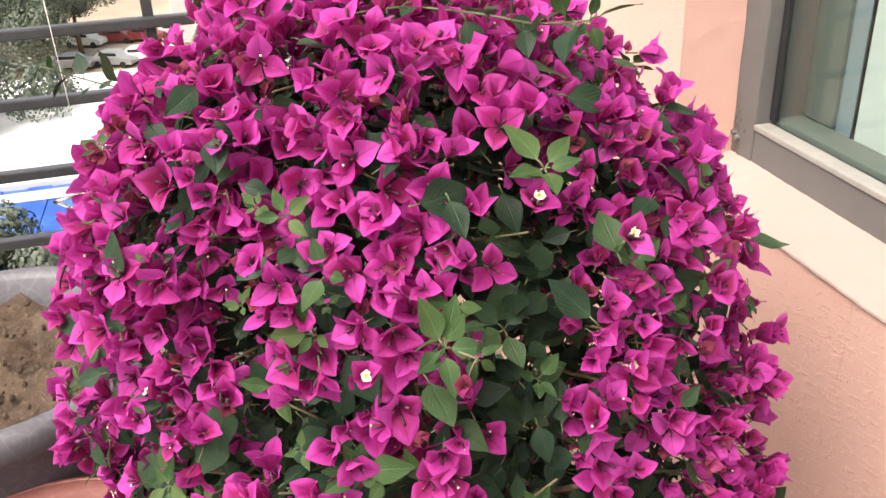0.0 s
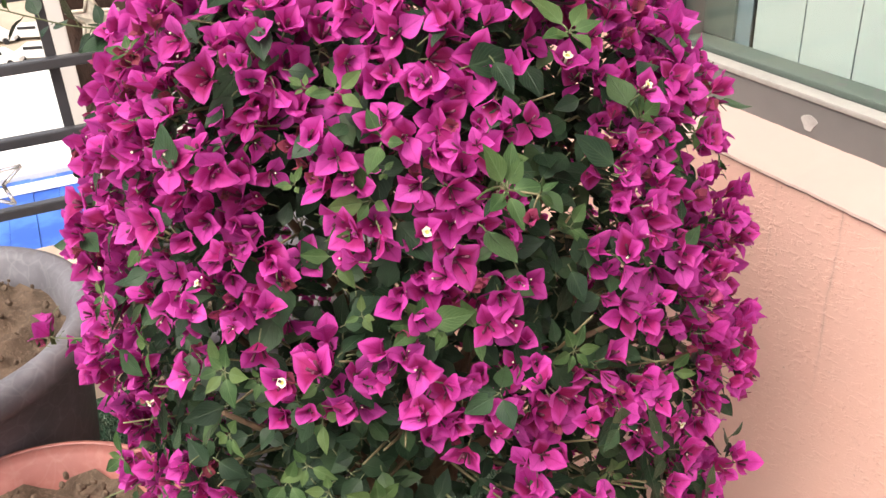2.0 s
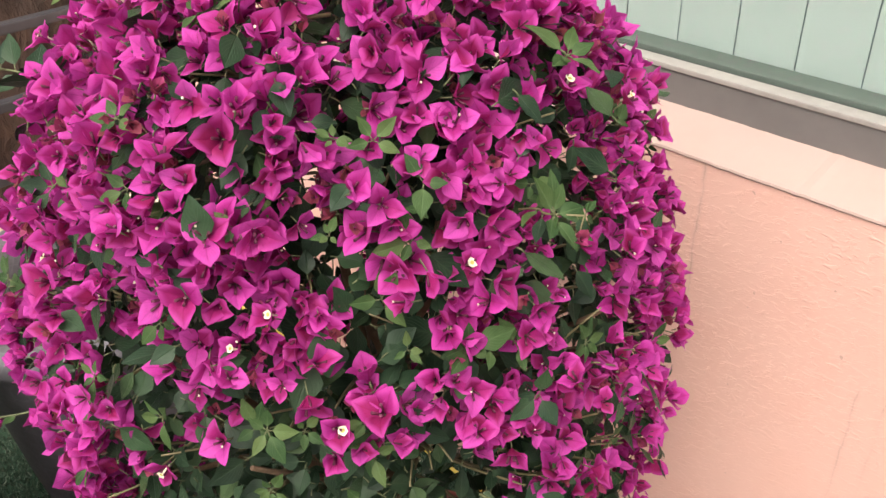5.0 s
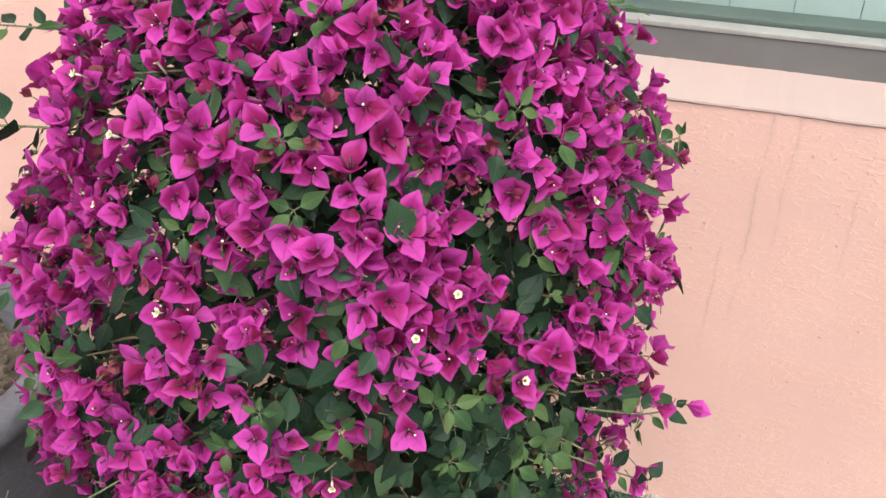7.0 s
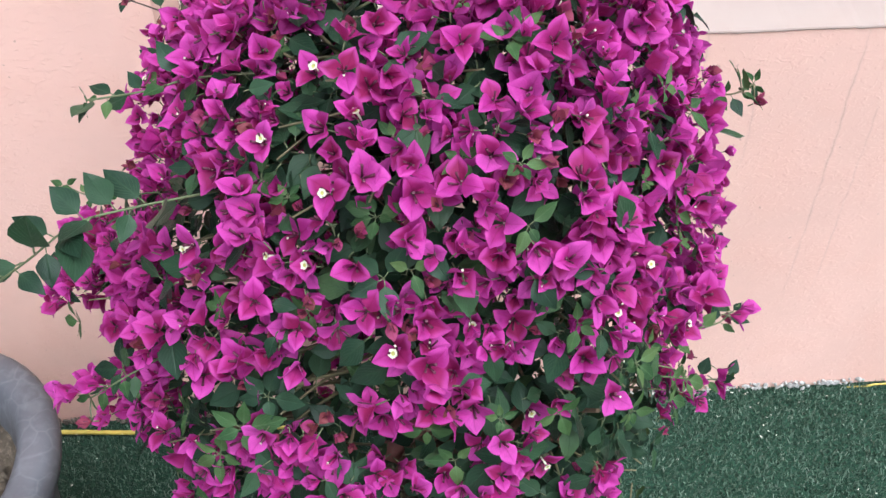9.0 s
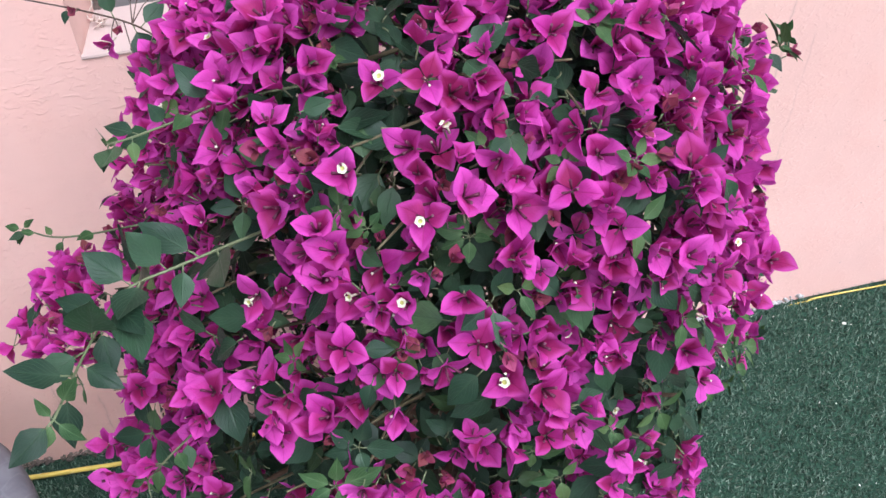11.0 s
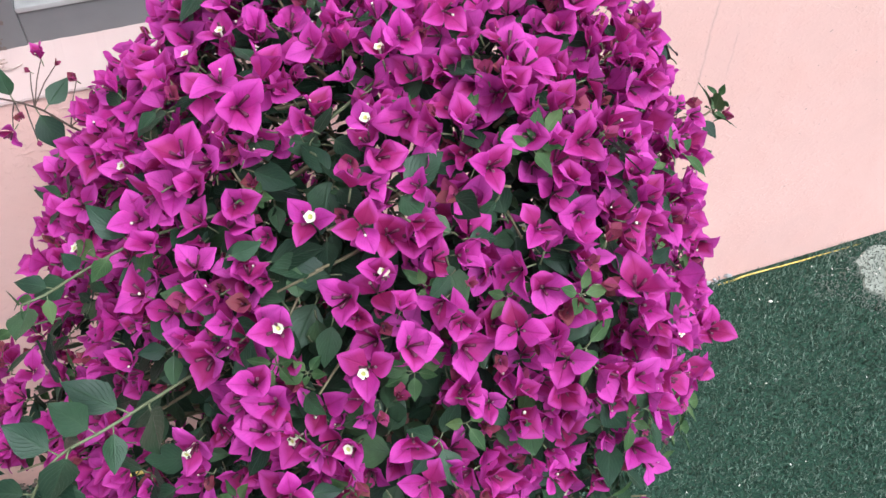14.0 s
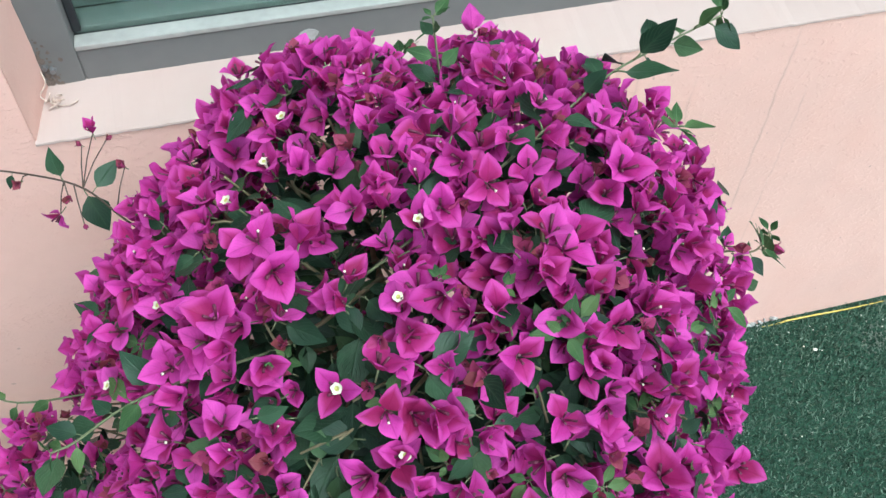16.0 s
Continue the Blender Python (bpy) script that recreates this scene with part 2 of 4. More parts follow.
def turf_material():
    n = Nodes("green_turf_blade", 0.7, 0, 0.25)
    patch = n.noise(5, 4)
    c = n.ramp(n.chance(), [(0.0, (0.042, 0.074, 0.050)), (0.5, (0.106, 0.162, 0.112)), (0.9, (0.170, 0.235, 0.172)), (1.0, (0.30, 0.34, 0.27))])
    c = n.mix(n.calc("MULTIPLY", patch, 0.35), c, (0.070, 0.105, 0.078))
    return n.color(c).m


def turf_ground():
    n = Nodes("turf_backing", 0.9, 0, 0.2)
    fleck, patch = n.noise(160, 5, 0.7), n.noise(4, 4)
    c = n.mix(n.ramp(fleck, [(0.35, 0.0), (0.7, 1.0)]), (0.014, 0.032, 0.022), (0.045, 0.10, 0.06))
    n.color(c)
    n.bump(fleck, 0.8, 0.006)
    return n.m


BLADE, TURF = turf_material(), turf_ground()


def rough_brown():
    n = Nodes("dark_brown_bark_boards", 0.9, 0, 0.2)
    grain, blot = n.noise(16, 6, 0.65, (1, 1, 0.35), distort=1.2), n.noise(5, 4)
    c = n.ramp(grain, [(0.25, (0.045, 0.032, 0.028)), (0.55, (0.115, 0.078, 0.064)), (0.8, (0.19, 0.13, 0.10))])
    c = n.mix(n.calc("MULTIPLY", n.ramp(blot, [(0.5, 0.0), (0.7, 1.0)]), 0.5), c, (0.15, 0.085, 0.055))
    n.color(c)
    n.bump(grain, 0.9, 0.03)
    return n.m


BROWN = rough_brown()


# ---- building blocks ----
def mesh_of(bm, name):
    me = bpy.data.meshes.new(name)
    bm.to_mesh(me)
    bm.free()
    return me


def smooth(me):
    me.shade_smooth()
    return me


def thing(name, x, y, z, label, category, group="", kind=""):
    ob = new(name)
    ob.location = (x, y, z)
    return tagged(ob, label, category, group, kind)


def part(name, bm, material, parent=None, label="", soft=False):
    """One mesh object from a bmesh given in world metres, under its thing."""
    me = mesh_of(bm, name)
    for m in material if isinstance(material, (list, tuple)) else [material]:
        me.materials.append(m)
    if soft:
        smooth(me)
    ob = new(name, me)
    if parent:
        ob.parent = parent
        base = parent.location + (parent.parent.location if parent.parent else Vector())
        ob.location = -base
    return tagged(ob, label)


def box(bm, x0, x1, y0, y1, z0, z1, bevel=0.0, slot=0):
    m = Matrix.Translation(((x0 + x1) / 2, (y0 + y1) / 2, (z0 + z1) / 2)) @ Matrix.Diagonal((x1 - x0, y1 - y0, z1 - z0, 1))
    vs = bmesh.ops.create_cube(bm, size=1, matrix=m)["verts"]
    fs = {f for v in vs for f in v.link_faces}
    for f in fs:
        f.material_index = slot
    if bevel:
        bmesh.ops.bevel(bm, geom=list({e for v in vs for e in v.link_edges}), offset=bevel, segments=2, affect="EDGES", profile=0.6)
    return bm


def slab(*a, **k):
    return box(bmesh.new(), *a, **k)


def lathe(bm, cx, cy, profile, sides=48, wobble=0.0):
    """A turned form from (radius, height) pairs."""
    rings = []
    for r, z in profile:
        rings.append([bm.verts.new((cx + (r + wobble * math.sin(3 * a + z * 9)) * math.cos(a), cy + (r + wobble * math.sin(3 * a + z * 9)) * math.sin(a), z)) for a in [2 * math.pi * i / sides for i in range(sides)]])
    for a, b in zip(rings, rings[1:]):
        for i in range(sides):
            bm.faces.new((a[i], a[(i + 1) % sides], b[(i + 1) % sides], b[i]))
    return rings


def tube(bm, pts, r0, r1, sides=6, slot=0):
    """A tapering round bar along points."""
    pts = [Vector(p) for p in pts]
    rings = []
    for i, p in enumerate(pts):
        d = (pts[min(i + 1, len(pts) - 1)] - pts[max(i - 1, 0)]).normalized()
        a = d.orthogonal().normalized()
        b = d.cross(a)
        r = r0 + (r1 - r0) * i / (len(pts) - 1)
        rings.append([bm.verts.new(p + (a * math.cos(t) + b * math.sin(t)) * r) for t in [2 * math.pi * k / sides for k in range(sides)]])
    for i in range(1, len(rings)):
        a, b = rings[i - 1], rings[i]
        best = min(range(sides), key=lambda s: sum((a[k].co - b[(k + s) % sides].co).length for k in range(sides)))
        for k in range(sides):
            f = bm.faces.new((a[k], a[(k + 1) % sides], b[(k + 1 + best) % sides], b[(k + best) % sides]))
            f.material_index, f.smooth = slot, True
    for ring in (rings[0][::-1], rings[-1]):
        f = bm.faces.new(ring)
        f.material_index = slot
    return bm


def sheet(bm, grid, off):
    """A closed thin sheet from rows of points, thickened by off."""
    off = Vector(off)
    a = [[bm.verts.new(p) for p in row] for row in grid]
    b = [[bm.verts.new(Vector(p) + off) for p in row] for row in grid]
    rows, cols = len(grid), len(grid[0])
    for i in range(rows - 1):
        for k in range(cols - 1):
            bm.faces.new((a[i][k], a[i][k + 1], a[i + 1][k + 1], a[i + 1][k]))
            bm.faces.new((b[i][k], b[i + 1][k], b[i + 1][k + 1], b[i][k + 1]))
    for k in range(cols - 1):
        bm.faces.new((a[0][k], b[0][k], b[0][k + 1], a[0][k + 1]))
        bm.faces.new((a[-1][k], a[-1][k + 1], b[-1][k + 1], b[-1][k]))
    for i in range(rows - 1):
        bm.faces.new((a[i][0], a[i + 1][0], b[i + 1][0], b[i][0]))
        bm.faces.new((a[i][-1], b[i][-1], b[i + 1][-1], a[i + 1][-1]))
    return bm


def bend(points, steps):
    """A smooth line through some points."""
    p = [Vector(q) for q in points]
    p = [p[0] * 2 - p[1]] + p + [p[-1] * 2 - p[-2]]
    out = []
    for i in range(1, len(p) - 2):
        for s in range(steps):
            t = s / steps
            out.append(0.5 * (2 * p[i] + (p[i + 1] - p[i - 1]) * t + (2 * p[i - 1] - 5 * p[i] + 4 * p[i + 1] - p[i + 2]) * t * t + (3 * p[i] - p[i - 1] - 3 * p[i + 1] + p[i + 2]) * t ** 3))
    return out + [p[-2]]


def structure(name, bm, material, label, category="", parent=None):
    ob = part(name, bm, material, parent)
    return tagged(ob, label, category or name.split("_")[0], kind="structure")


# ---- terrace: floor, wall, ledge, window ----
END, EDGE, TOP = -1.34, -0.439, 0.896
structure("floor", slab(-1.30, 4.0, -3.4, 0.0, -0.25, 0.0), TURF, "terrace floor covered with green artificial turf", "floor")
bm = bmesh.new()
box(bm, EDGE, 4.0, 0.0, 0.10, -0.25, TOP)
structure("wall_lower", bm, WALL, "salmon pink embossed plaster wall under the window", "wall")
structure("wall_inner", slab(EDGE, 4.0, 0.1, 0.22, -0.25, 0.905), ROOM, "inner leaf of the house wall", "wall")
structure("wall_side", slab(END, EDGE, 0.0, 0.22, -0.25, 2.75), WALL, "salmon pink plaster wall beside the window", "wall")
REVEAL = [(EDGE - 0.002, 0.0035), (EDGE + 0.001, 0.0), (EDGE + 0.006, 0.022), (EDGE + 0.014, 0.058), (EDGE + 0.021, 0.0865), (EDGE - 0.002, 0.0865)]
bm = bmesh.new()
rings = []
for k in range(61):
    z = TOP + 0.004 + 1.296 * k / 60
    rings.append([bm.verts.new((x + (0.0016 * noise.noise((z * 23, y * 30, 5)) + 0.001 * noise.noise((z * 80, y * 60, 2)) if x > EDGE else 0), y, z)) for x, y in REVEAL])
for a, b in zip(rings, rings[1:]):
    for k in range(6):
        bm.faces.new((a[k], a[(k + 1) % 6], b[(k + 1) % 6], b[k]))
bm.faces.new(rings[0][::-1]), bm.faces.new(rings[-1])
structure("reveal_1", bm, plaster("smooth_salmon_plaster", (0.66, 0.41, 0.345), 0.25, False), "splayed salmon plaster reveal beside the window", "wall")
structure("wall_far", slab(2.3, 4.0, 0.0, 0.22, TOP + 0.005, 2.75), WALL, "salmon pink plaster wall past the window", "wall")
structure("wall_lintel", slab(EDGE, 2.3, 0.0, 0.22, 2.202, 2.75), WALL, "salmon pink plaster wall above the window", "wall")
bm = bmesh.new()
for x0, x1 in ((EDGE, 2.3),):
    prof = [(0.002, TOP - 0.006), (-0.003, TOP - 0.001), (-0.002, TOP + 0.002), (0.004, TOP + 0.004), (0.05, TOP + 0.014), (0.12, TOP + 0.031), (0.12, TOP - 0.010)]
    n = 240
    rings = []
    for i in range(n + 1):
        x = x0 + (x1 - x0) * i / n
        w = 0.0008 * noise.noise((x * 9, 0, 3)) + 0.0008 * noise.noise((x * 70, 0, 7))
        rings.append([bm.verts.new((x, y + (w if y < 0.02 else 0), z + w * 1.5)) for y, z in prof])
    for a, b in zip(rings, rings[1:]):
        for k in range(len(prof)):
            bm.faces.new((a[k], a[(k + 1) % len(prof)], b[(k + 1) % len(prof)], b[k]))
    bm.faces.new(rings[0]), bm.faces.new(rings[-1][::-1])
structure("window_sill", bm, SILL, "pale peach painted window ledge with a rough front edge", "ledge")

win = thing("window_1", 0, 0.1, TOP, "grey aluminium window with glass over a pale curtain", "window", kind="structure")
part("window_frame", box(slab(EDGE + 0.004, EDGE + 0.072, 0.0875, 0.19, 0.914, 2.200, 0.003), EDGE + 0.072, 2.298, 0.089, 0.19, 0.914, 0.968, 0.003), ALU, win)
part("window_sill_lip", slab(EDGE + 0.072, 2.298, 0.086, 0.113, 0.9685, 0.9765, 0.002), LIP, win, "worn pale aluminium lip")
part("head_rail", slab(EDGE + 0.072, 2.298, 0.09, 0.19, 2.152, 2.200, 0.003), ALU, win)
# Black strip put in for the shadow gap behind the lip.
part("shadow_gap_strip", slab(EDGE + 0.072, 2.29, 0.1135, 0.1195, 0.9685, 0.9735), GASKET, win, "black strip standing in for the shadow gap")
part("gasket", slab(EDGE + 0.0725, EDGE + 0.084, 0.110, 0.1185, 0.982, 2.151, 0.002), GASKET, win, "black rubber gasket")
part("inner_ledge", slab(EDGE + 0.0725, 2.29, 0.1205, 0.166, 0.955, 0.982, 0.002), ALU_DARK, win, "grey-green inner ledge behind the glass")
part("inner_jamb", slab(EDGE + 0.0725, -0.300, 0.166, 0.172, 0.983, 2.151), ALU_DARK, win)
part("pane", slab(EDGE + 0.0845, 1.10, 0.114, 0.118, 0.977, 2.1515), PANE, win)
part("meeting_stile", slab(1.1005, 1.16, 0.110, 0.118, 0.982, 2.151, 0.003), ALU_DARK, win)
part("pane", slab(1.161, 2.29, 0.114, 0.118, 0.977, 2.1515), PANE, win)

# the room behind the pane
structure("room_shell", box(box(box(slab(END, 4.0, 2.2, 2.3, -0.25, 2.75), END, END + 0.1, 0.22, 2.2, -0.25, 2.75), 3.9, 4.0, 0.22, 2.2, -0.25, 2.75), END, 4.0, 0.22, 2.2, -0.35, -0.25), ROOM, "dim plain room behind the window", "room")
structure("ceiling", slab(END, 4.0, 0.0, 2.3, 2.75, 2.9), ROOM, "flat roof slab over the room", "ceiling")
blind = thing("vertical_blind", 0.9, 0.20, 0.90, "pale green-white vertical blind behind the window glass", "blind")
part("head_track", slab(-0.345, 2.28, 0.155, 0.185, 2.2005, 2.24), LIP, blind)
part("end_slat", slab(-0.310, -0.270, 0.173, 0.1755, 0.93, 2.20), BLUISH, blind, "bluish grey end slat")
# Added sheet; its colour paints the dim shade in the slat gaps.
part("back_sheet", slab(SLAT, 2.28, 0.1785, 0.180, 0.935, 2.20), BLUISH, blind, "bluish grey sheet added to shade the slat gaps")
for k in range(25):
    x = SLAT + 0.0945 * k
    sag = 0.0012
    low = [(x + 0.0928 * u, 0.174 + sag * math.sin(math.pi * u) - 0.0012 * u, 0.935) for u in (0, 0.2, 0.4, 0.6, 0.8, 1)]
    part("slat", sheet(bmesh.new(), [low, [(p[0], p[1], 2.20) for p in low]], (0, 0.0012, 0)), CLOTH, blind)


# ---- terrace: railing, pots, small things ----
RX = -1.408
structure("curb", slab(RX - 0.10, -1.3005, -3.4, 0.0, -0.25, 0.355, 0.006), CURB, "beige painted curb under the terrace railing", "curb")
rail = thing("railing", RX, -1.5, 0.355, "black painted steel terrace railing with horizontal bars", "railing", kind="structure")
for z in (0.502, 0.670, 0.837, 0.992, 1.150):
    part("bar", slab(RX - 0.014, RX + 0.014, -3.38, -0.02, z - 0.012, z + 0.012, 0.004), RAIL, rail)
for y in (-0.05, -0.789, -1.75, -2.75):
    part("post", slab(RX - 0.034, RX - 0.0145, y - 0.012, y + 0.012, 0.350, 1.176, 0.003), RAIL, rail)


def pot(name, x, y, radius, height, rim, material, soil, soil_drop, label):
    ob = thing(name, x, y, 0.0, label, "plant pot", "pots on the terrace")
    bm = bmesh.new()
    r, h = radius, height
    lathe(bm, x, y, [(r * 0.60, 0.0), (r * 0.64, 0.004), (r * 0.72, h * 0.25), (r * 0.82, h * 0.6), (r * 0.90, h - 0.075), (r * 0.93, h - 0.06), (r * 0.985, h - 0.05), (r, h - 0.035), (r, h - 0.015), (r - 0.008, h - 0.003), (r - 0.02, h), (r - rim + 0.012, h - 0.002), (r - rim, h - 0.012), (r - rim - 0.012, h - 0.06), (r - rim - 0.03, h - soil_drop - 0.05)], 56, 0.002)
    bm.verts.ensure_lookup_table()
    bm.faces.new(bm.verts[:56][::-1])
    part("pot_body", bm, material, ob, soft=True)
    bm = bmesh.new()
    R = r - rim - 0.012
    rings = [[bm.verts.new((x, y, h - soil_drop + 0.03))]]
    for k in range(1, 23):
        q = R * k / 22
        rings.append([bm.verts.new((x + q * math.cos(a), y + q * math.sin(a), h - soil_drop + 0.034 * noise.noise((q * math.cos(a) * 14 + x * 9, q * math.sin(a) * 14, 1)) + 0.020 * noise.noise((q * math.cos(a) * 50, q * math.sin(a) * 50, 4)) + 0.02 * (1 - k / 22))) for a in [2 * math.pi * i / 56 for i in range(56)]])
    for i in range(56):
        bm.faces.new((rings[0][0], rings[1][i], rings[1][(i + 1) % 56]))
    for a, b in zip(rings[1:], rings[2:]):
        for i in range(56):
            bm.faces.new((a[i], b[i], b[(i + 1) % 56], a[(i + 1) % 56]))
    part("soil", bm, soil, ob, "dry crumbly soil", True)
    bm = bmesh.new()
    rnd = random.Random(name + str(x))
    for k in range(170):
        a, q = rnd.uniform(0, 6.28), R * math.sqrt(rnd.random()) * 0.96
        s = rnd.uniform(0.002, 0.009) * (1.6 if rnd.random() < 0.1 else 1)
        m = Matrix.Translation((x + q * math.cos(a), y + q * math.sin(a), h - soil_drop + 0.012 + s * 0.3 + 0.02 * (1 - q / R))) @ Euler((rnd.random() * 3, rnd.random() * 3, 0)).to_matrix().to_4x4() @ Matrix.Diagonal((s, s * rnd.uniform(0.6, 1), s * rnd.uniform(0.5, 0.9), 1))
        bmesh.ops.create_icosphere(bm, subdivisions=1, radius=1, matrix=m)
    tagged(part("crumbled_soil", bm, soil, ob), kind="stuff")
    return ob


pot("plant_pot", -0.724, -1.121, 0.30, 0.620, 0.045, GREY_POT, SOIL, 0.055, "large dark grey pot of dry brown soil by the railing")
pot("plant_pot", -0.836, -0.530, 0.265, 0.553, 0.055, GREY_POT, DARK_SOIL, 0.10, "dark grey marbled pot of dark soil beside the wall")
pot("plant_pot", -0.258, -0.991, 0.235, 0.496, 0.03, PINK_POT, SOIL, 0.04, "salmon pink pot filled with dry brown soil")
home = pot("plant_pot", 0.023, -0.527, 0.20, 0.426, 0.03, PINK_POT, DARK_SOIL, 0.04, "salmon pink pot hidden below the flowering shrub")


# ---- flowering shrub ----
BX, BY = 0.0, -0.48
# how the whole shrub, built upright on its own axis, leans on its pot
STAND = Matrix.Translation((0.042, -0.0537, 0.0582)) @ Euler((radians(-0.94), radians(-1.65), radians(-1.03))).to_matrix().to_4x4()
AROUND = [(-180, 1.27), (-150, 1.28), (-110, 1.10), (-90, 1.04), (-45, 0.88), (-15, 0.86), (5, 0.92), (55, 1.10), (110, 1.05), (150, 1.15), (180, 1.27)]
HEIGHTS = [(0.40, 0.17), (0.50, 0.26), (0.62, 0.30), (0.75, 0.312), (0.88, 0.305), (0.98, 0.283), (1.07, 0.258), (1.13, 0.23), (1.18, 0.185), (1.208, 0.135), (1.222, 0.07), (1.228, 0.0)]


def between(table, x):
    for (a, p), (b, q) in zip(table, table[1:]):
        if x <= b:
            return p + (q - p) * max(0, x - a) / (b - a)
    return table[-1][1]


def skin(a, z):
    """A point of the crown's outer skin at bearing a (radians) and height z, with slow bulges."""
    deg = math.degrees(math.atan2(math.sin(a), math.cos(a)))
    r = between(HEIGHTS, z) * (1 + (between(AROUND, deg) - 1) * min(1, max(0, 1.24 - z) / 0.24))
    r *= 1 + 0.09 * noise.noise((math.cos(a) * 2.2, math.sin(a) * 2.2, z * 6)) + 0.05 * noise.noise((math.cos(a) * 5, math.sin(a) * 5, z * 15 + 7))
    r += 0.10 * math.exp(-(((deg - 170 + 180) % 360 - 180) / 26) ** 2 - ((z - 0.82) / 0.09) ** 2)
    r = max(0.0, r - 0.017)
    z -= 0.010
    lift = 0.02 * noise.noise((math.cos(a) * 3, math.sin(a) * 3, 9)) if z > 1.1 else 0
    return Vector((BX - 0.03 * max(0, z - 0.95) / 0.27 + r * math.cos(a), BY + r * math.sin(a), z + lift))


def outward(a, z):
    e = 0.02
    p, q, s = skin(a, z), skin(a + e, z), skin(a, min(z + e, 1.2279))
    n = (q - p).cross(s - p)
    return n.normalized() if n.length > 1e-9 else Vector((0, 0, 1))


def blade(bm, uvs, frame_m, length, width, wide_at, tip, cup, curl, rows=5, cols=4, slot=0, wave=0.0, seed=0, low=0.6):
    """One leaf or bract along +Y of frame_m, its upper side +Z."""
    grid = []
    for i in range(rows + 1):
        v = i / rows
        w = (v / wide_at) ** low if v < wide_at else max(0.0, 1 - ((v - wide_at) / (1 - wide_at)) ** tip)
        w = max(w, 0.03 if 0 < i < rows else 0.012) * width / 2
        ang = curl * v
        yy, zz = length * v * math.cos(ang * 0.5), length * v * math.sin(ang * 0.5)
        row = []
        for k in range(cols + 1):
            u = k / cols * 2 - 1
            x = w * u
            z = zz + cup * width * (abs(u) ** 1.4) * (w / (width / 2)) + wave * width * math.sin(7 * v + seed + u * 2) * abs(u)
            row.append((bm.verts.new(frame_m @ Vector((x * (1 - 0.12 * abs(u) * cup * 4), yy, z))), (k / cols, v)))
        grid.append(row)
    for i in range(rows):
        for k in range(cols):
            q = (grid[i][k], grid[i][k + 1], grid[i + 1][k + 1], grid[i + 1][k])
            f = bm.faces.new([p[0] for p in q])
            f.material_index, f.smooth = slot, True
            for loop, p in zip(f.loops, q):
                loop[uvs].uv = p[1]


def frame_to(z_dir, turn=0.0):
    """A turn that sends +Z to z_dir, spun by turn."""
    return Vector(z_dir).to_track_quat("Z", "Y").to_matrix().to_4x4() @ Matrix.Rotation(turn, 4, "Z")


def bract(bm, uvs, m, length, width, rnd):
    """A broad papery bract: cupped at the foot, its rim rolled and waved, its point bent back."""
    rows, cols = 8, 6
    rise, back = rnd.uniform(0.05, 0.40), rnd.uniform(0.05, 0.85)
    cup, roll = rnd.uniform(0.15, 0.65), rnd.uniform(0.10, 0.60)
    lean, seed, wave = rnd.uniform(-0.16, 0.16), rnd.random() * 6, rnd.uniform(0.05, 0.15)
    y = z = 0.0
    grid = []
    for i in range(rows + 1):
        v = i / rows
        w = (v / 0.40) ** 0.75 if v < 0.40 else 1 - ((v - 0.40) / 0.60) ** 1.75
        w = max(w, 0.05 if i == 0 else 0.012) * width / 2
        if i:
            pitch = rise * (1 - v) - back * v * v
            y, z = y + length / rows * math.cos(pitch), z + length / rows * math.sin(pitch)
        row = []
        for k in range(cols + 1):
            u = k / cols * 2 - 1
            up = w * (cup * u * u * (1.15 - 0.5 * v) - roll * u ** 4 * v) + wave * width * math.sin(8 * v + seed + (2.4 if u > 0 else 0)) * abs(u) ** 2.5 * min(1, 2 * w / width)
            row.append((bm.verts.new(m @ Vector((w * u * (1 - 0.16 * cup * u * u) + lean * length * v * v, y, z + up))), (k / cols, v)))
        grid.append(row)
    for i in range(rows):
        for k in range(cols):
            q = (grid[i][k], grid[i][k + 1], grid[i + 1][k + 1], grid[i + 1][k])
            f = bm.faces.new([p[0] for p in q])
            f.material_index, f.smooth = 0, True
            for loop, p in zip(f.loops, q):
                loop[uvs].uv = p[1]


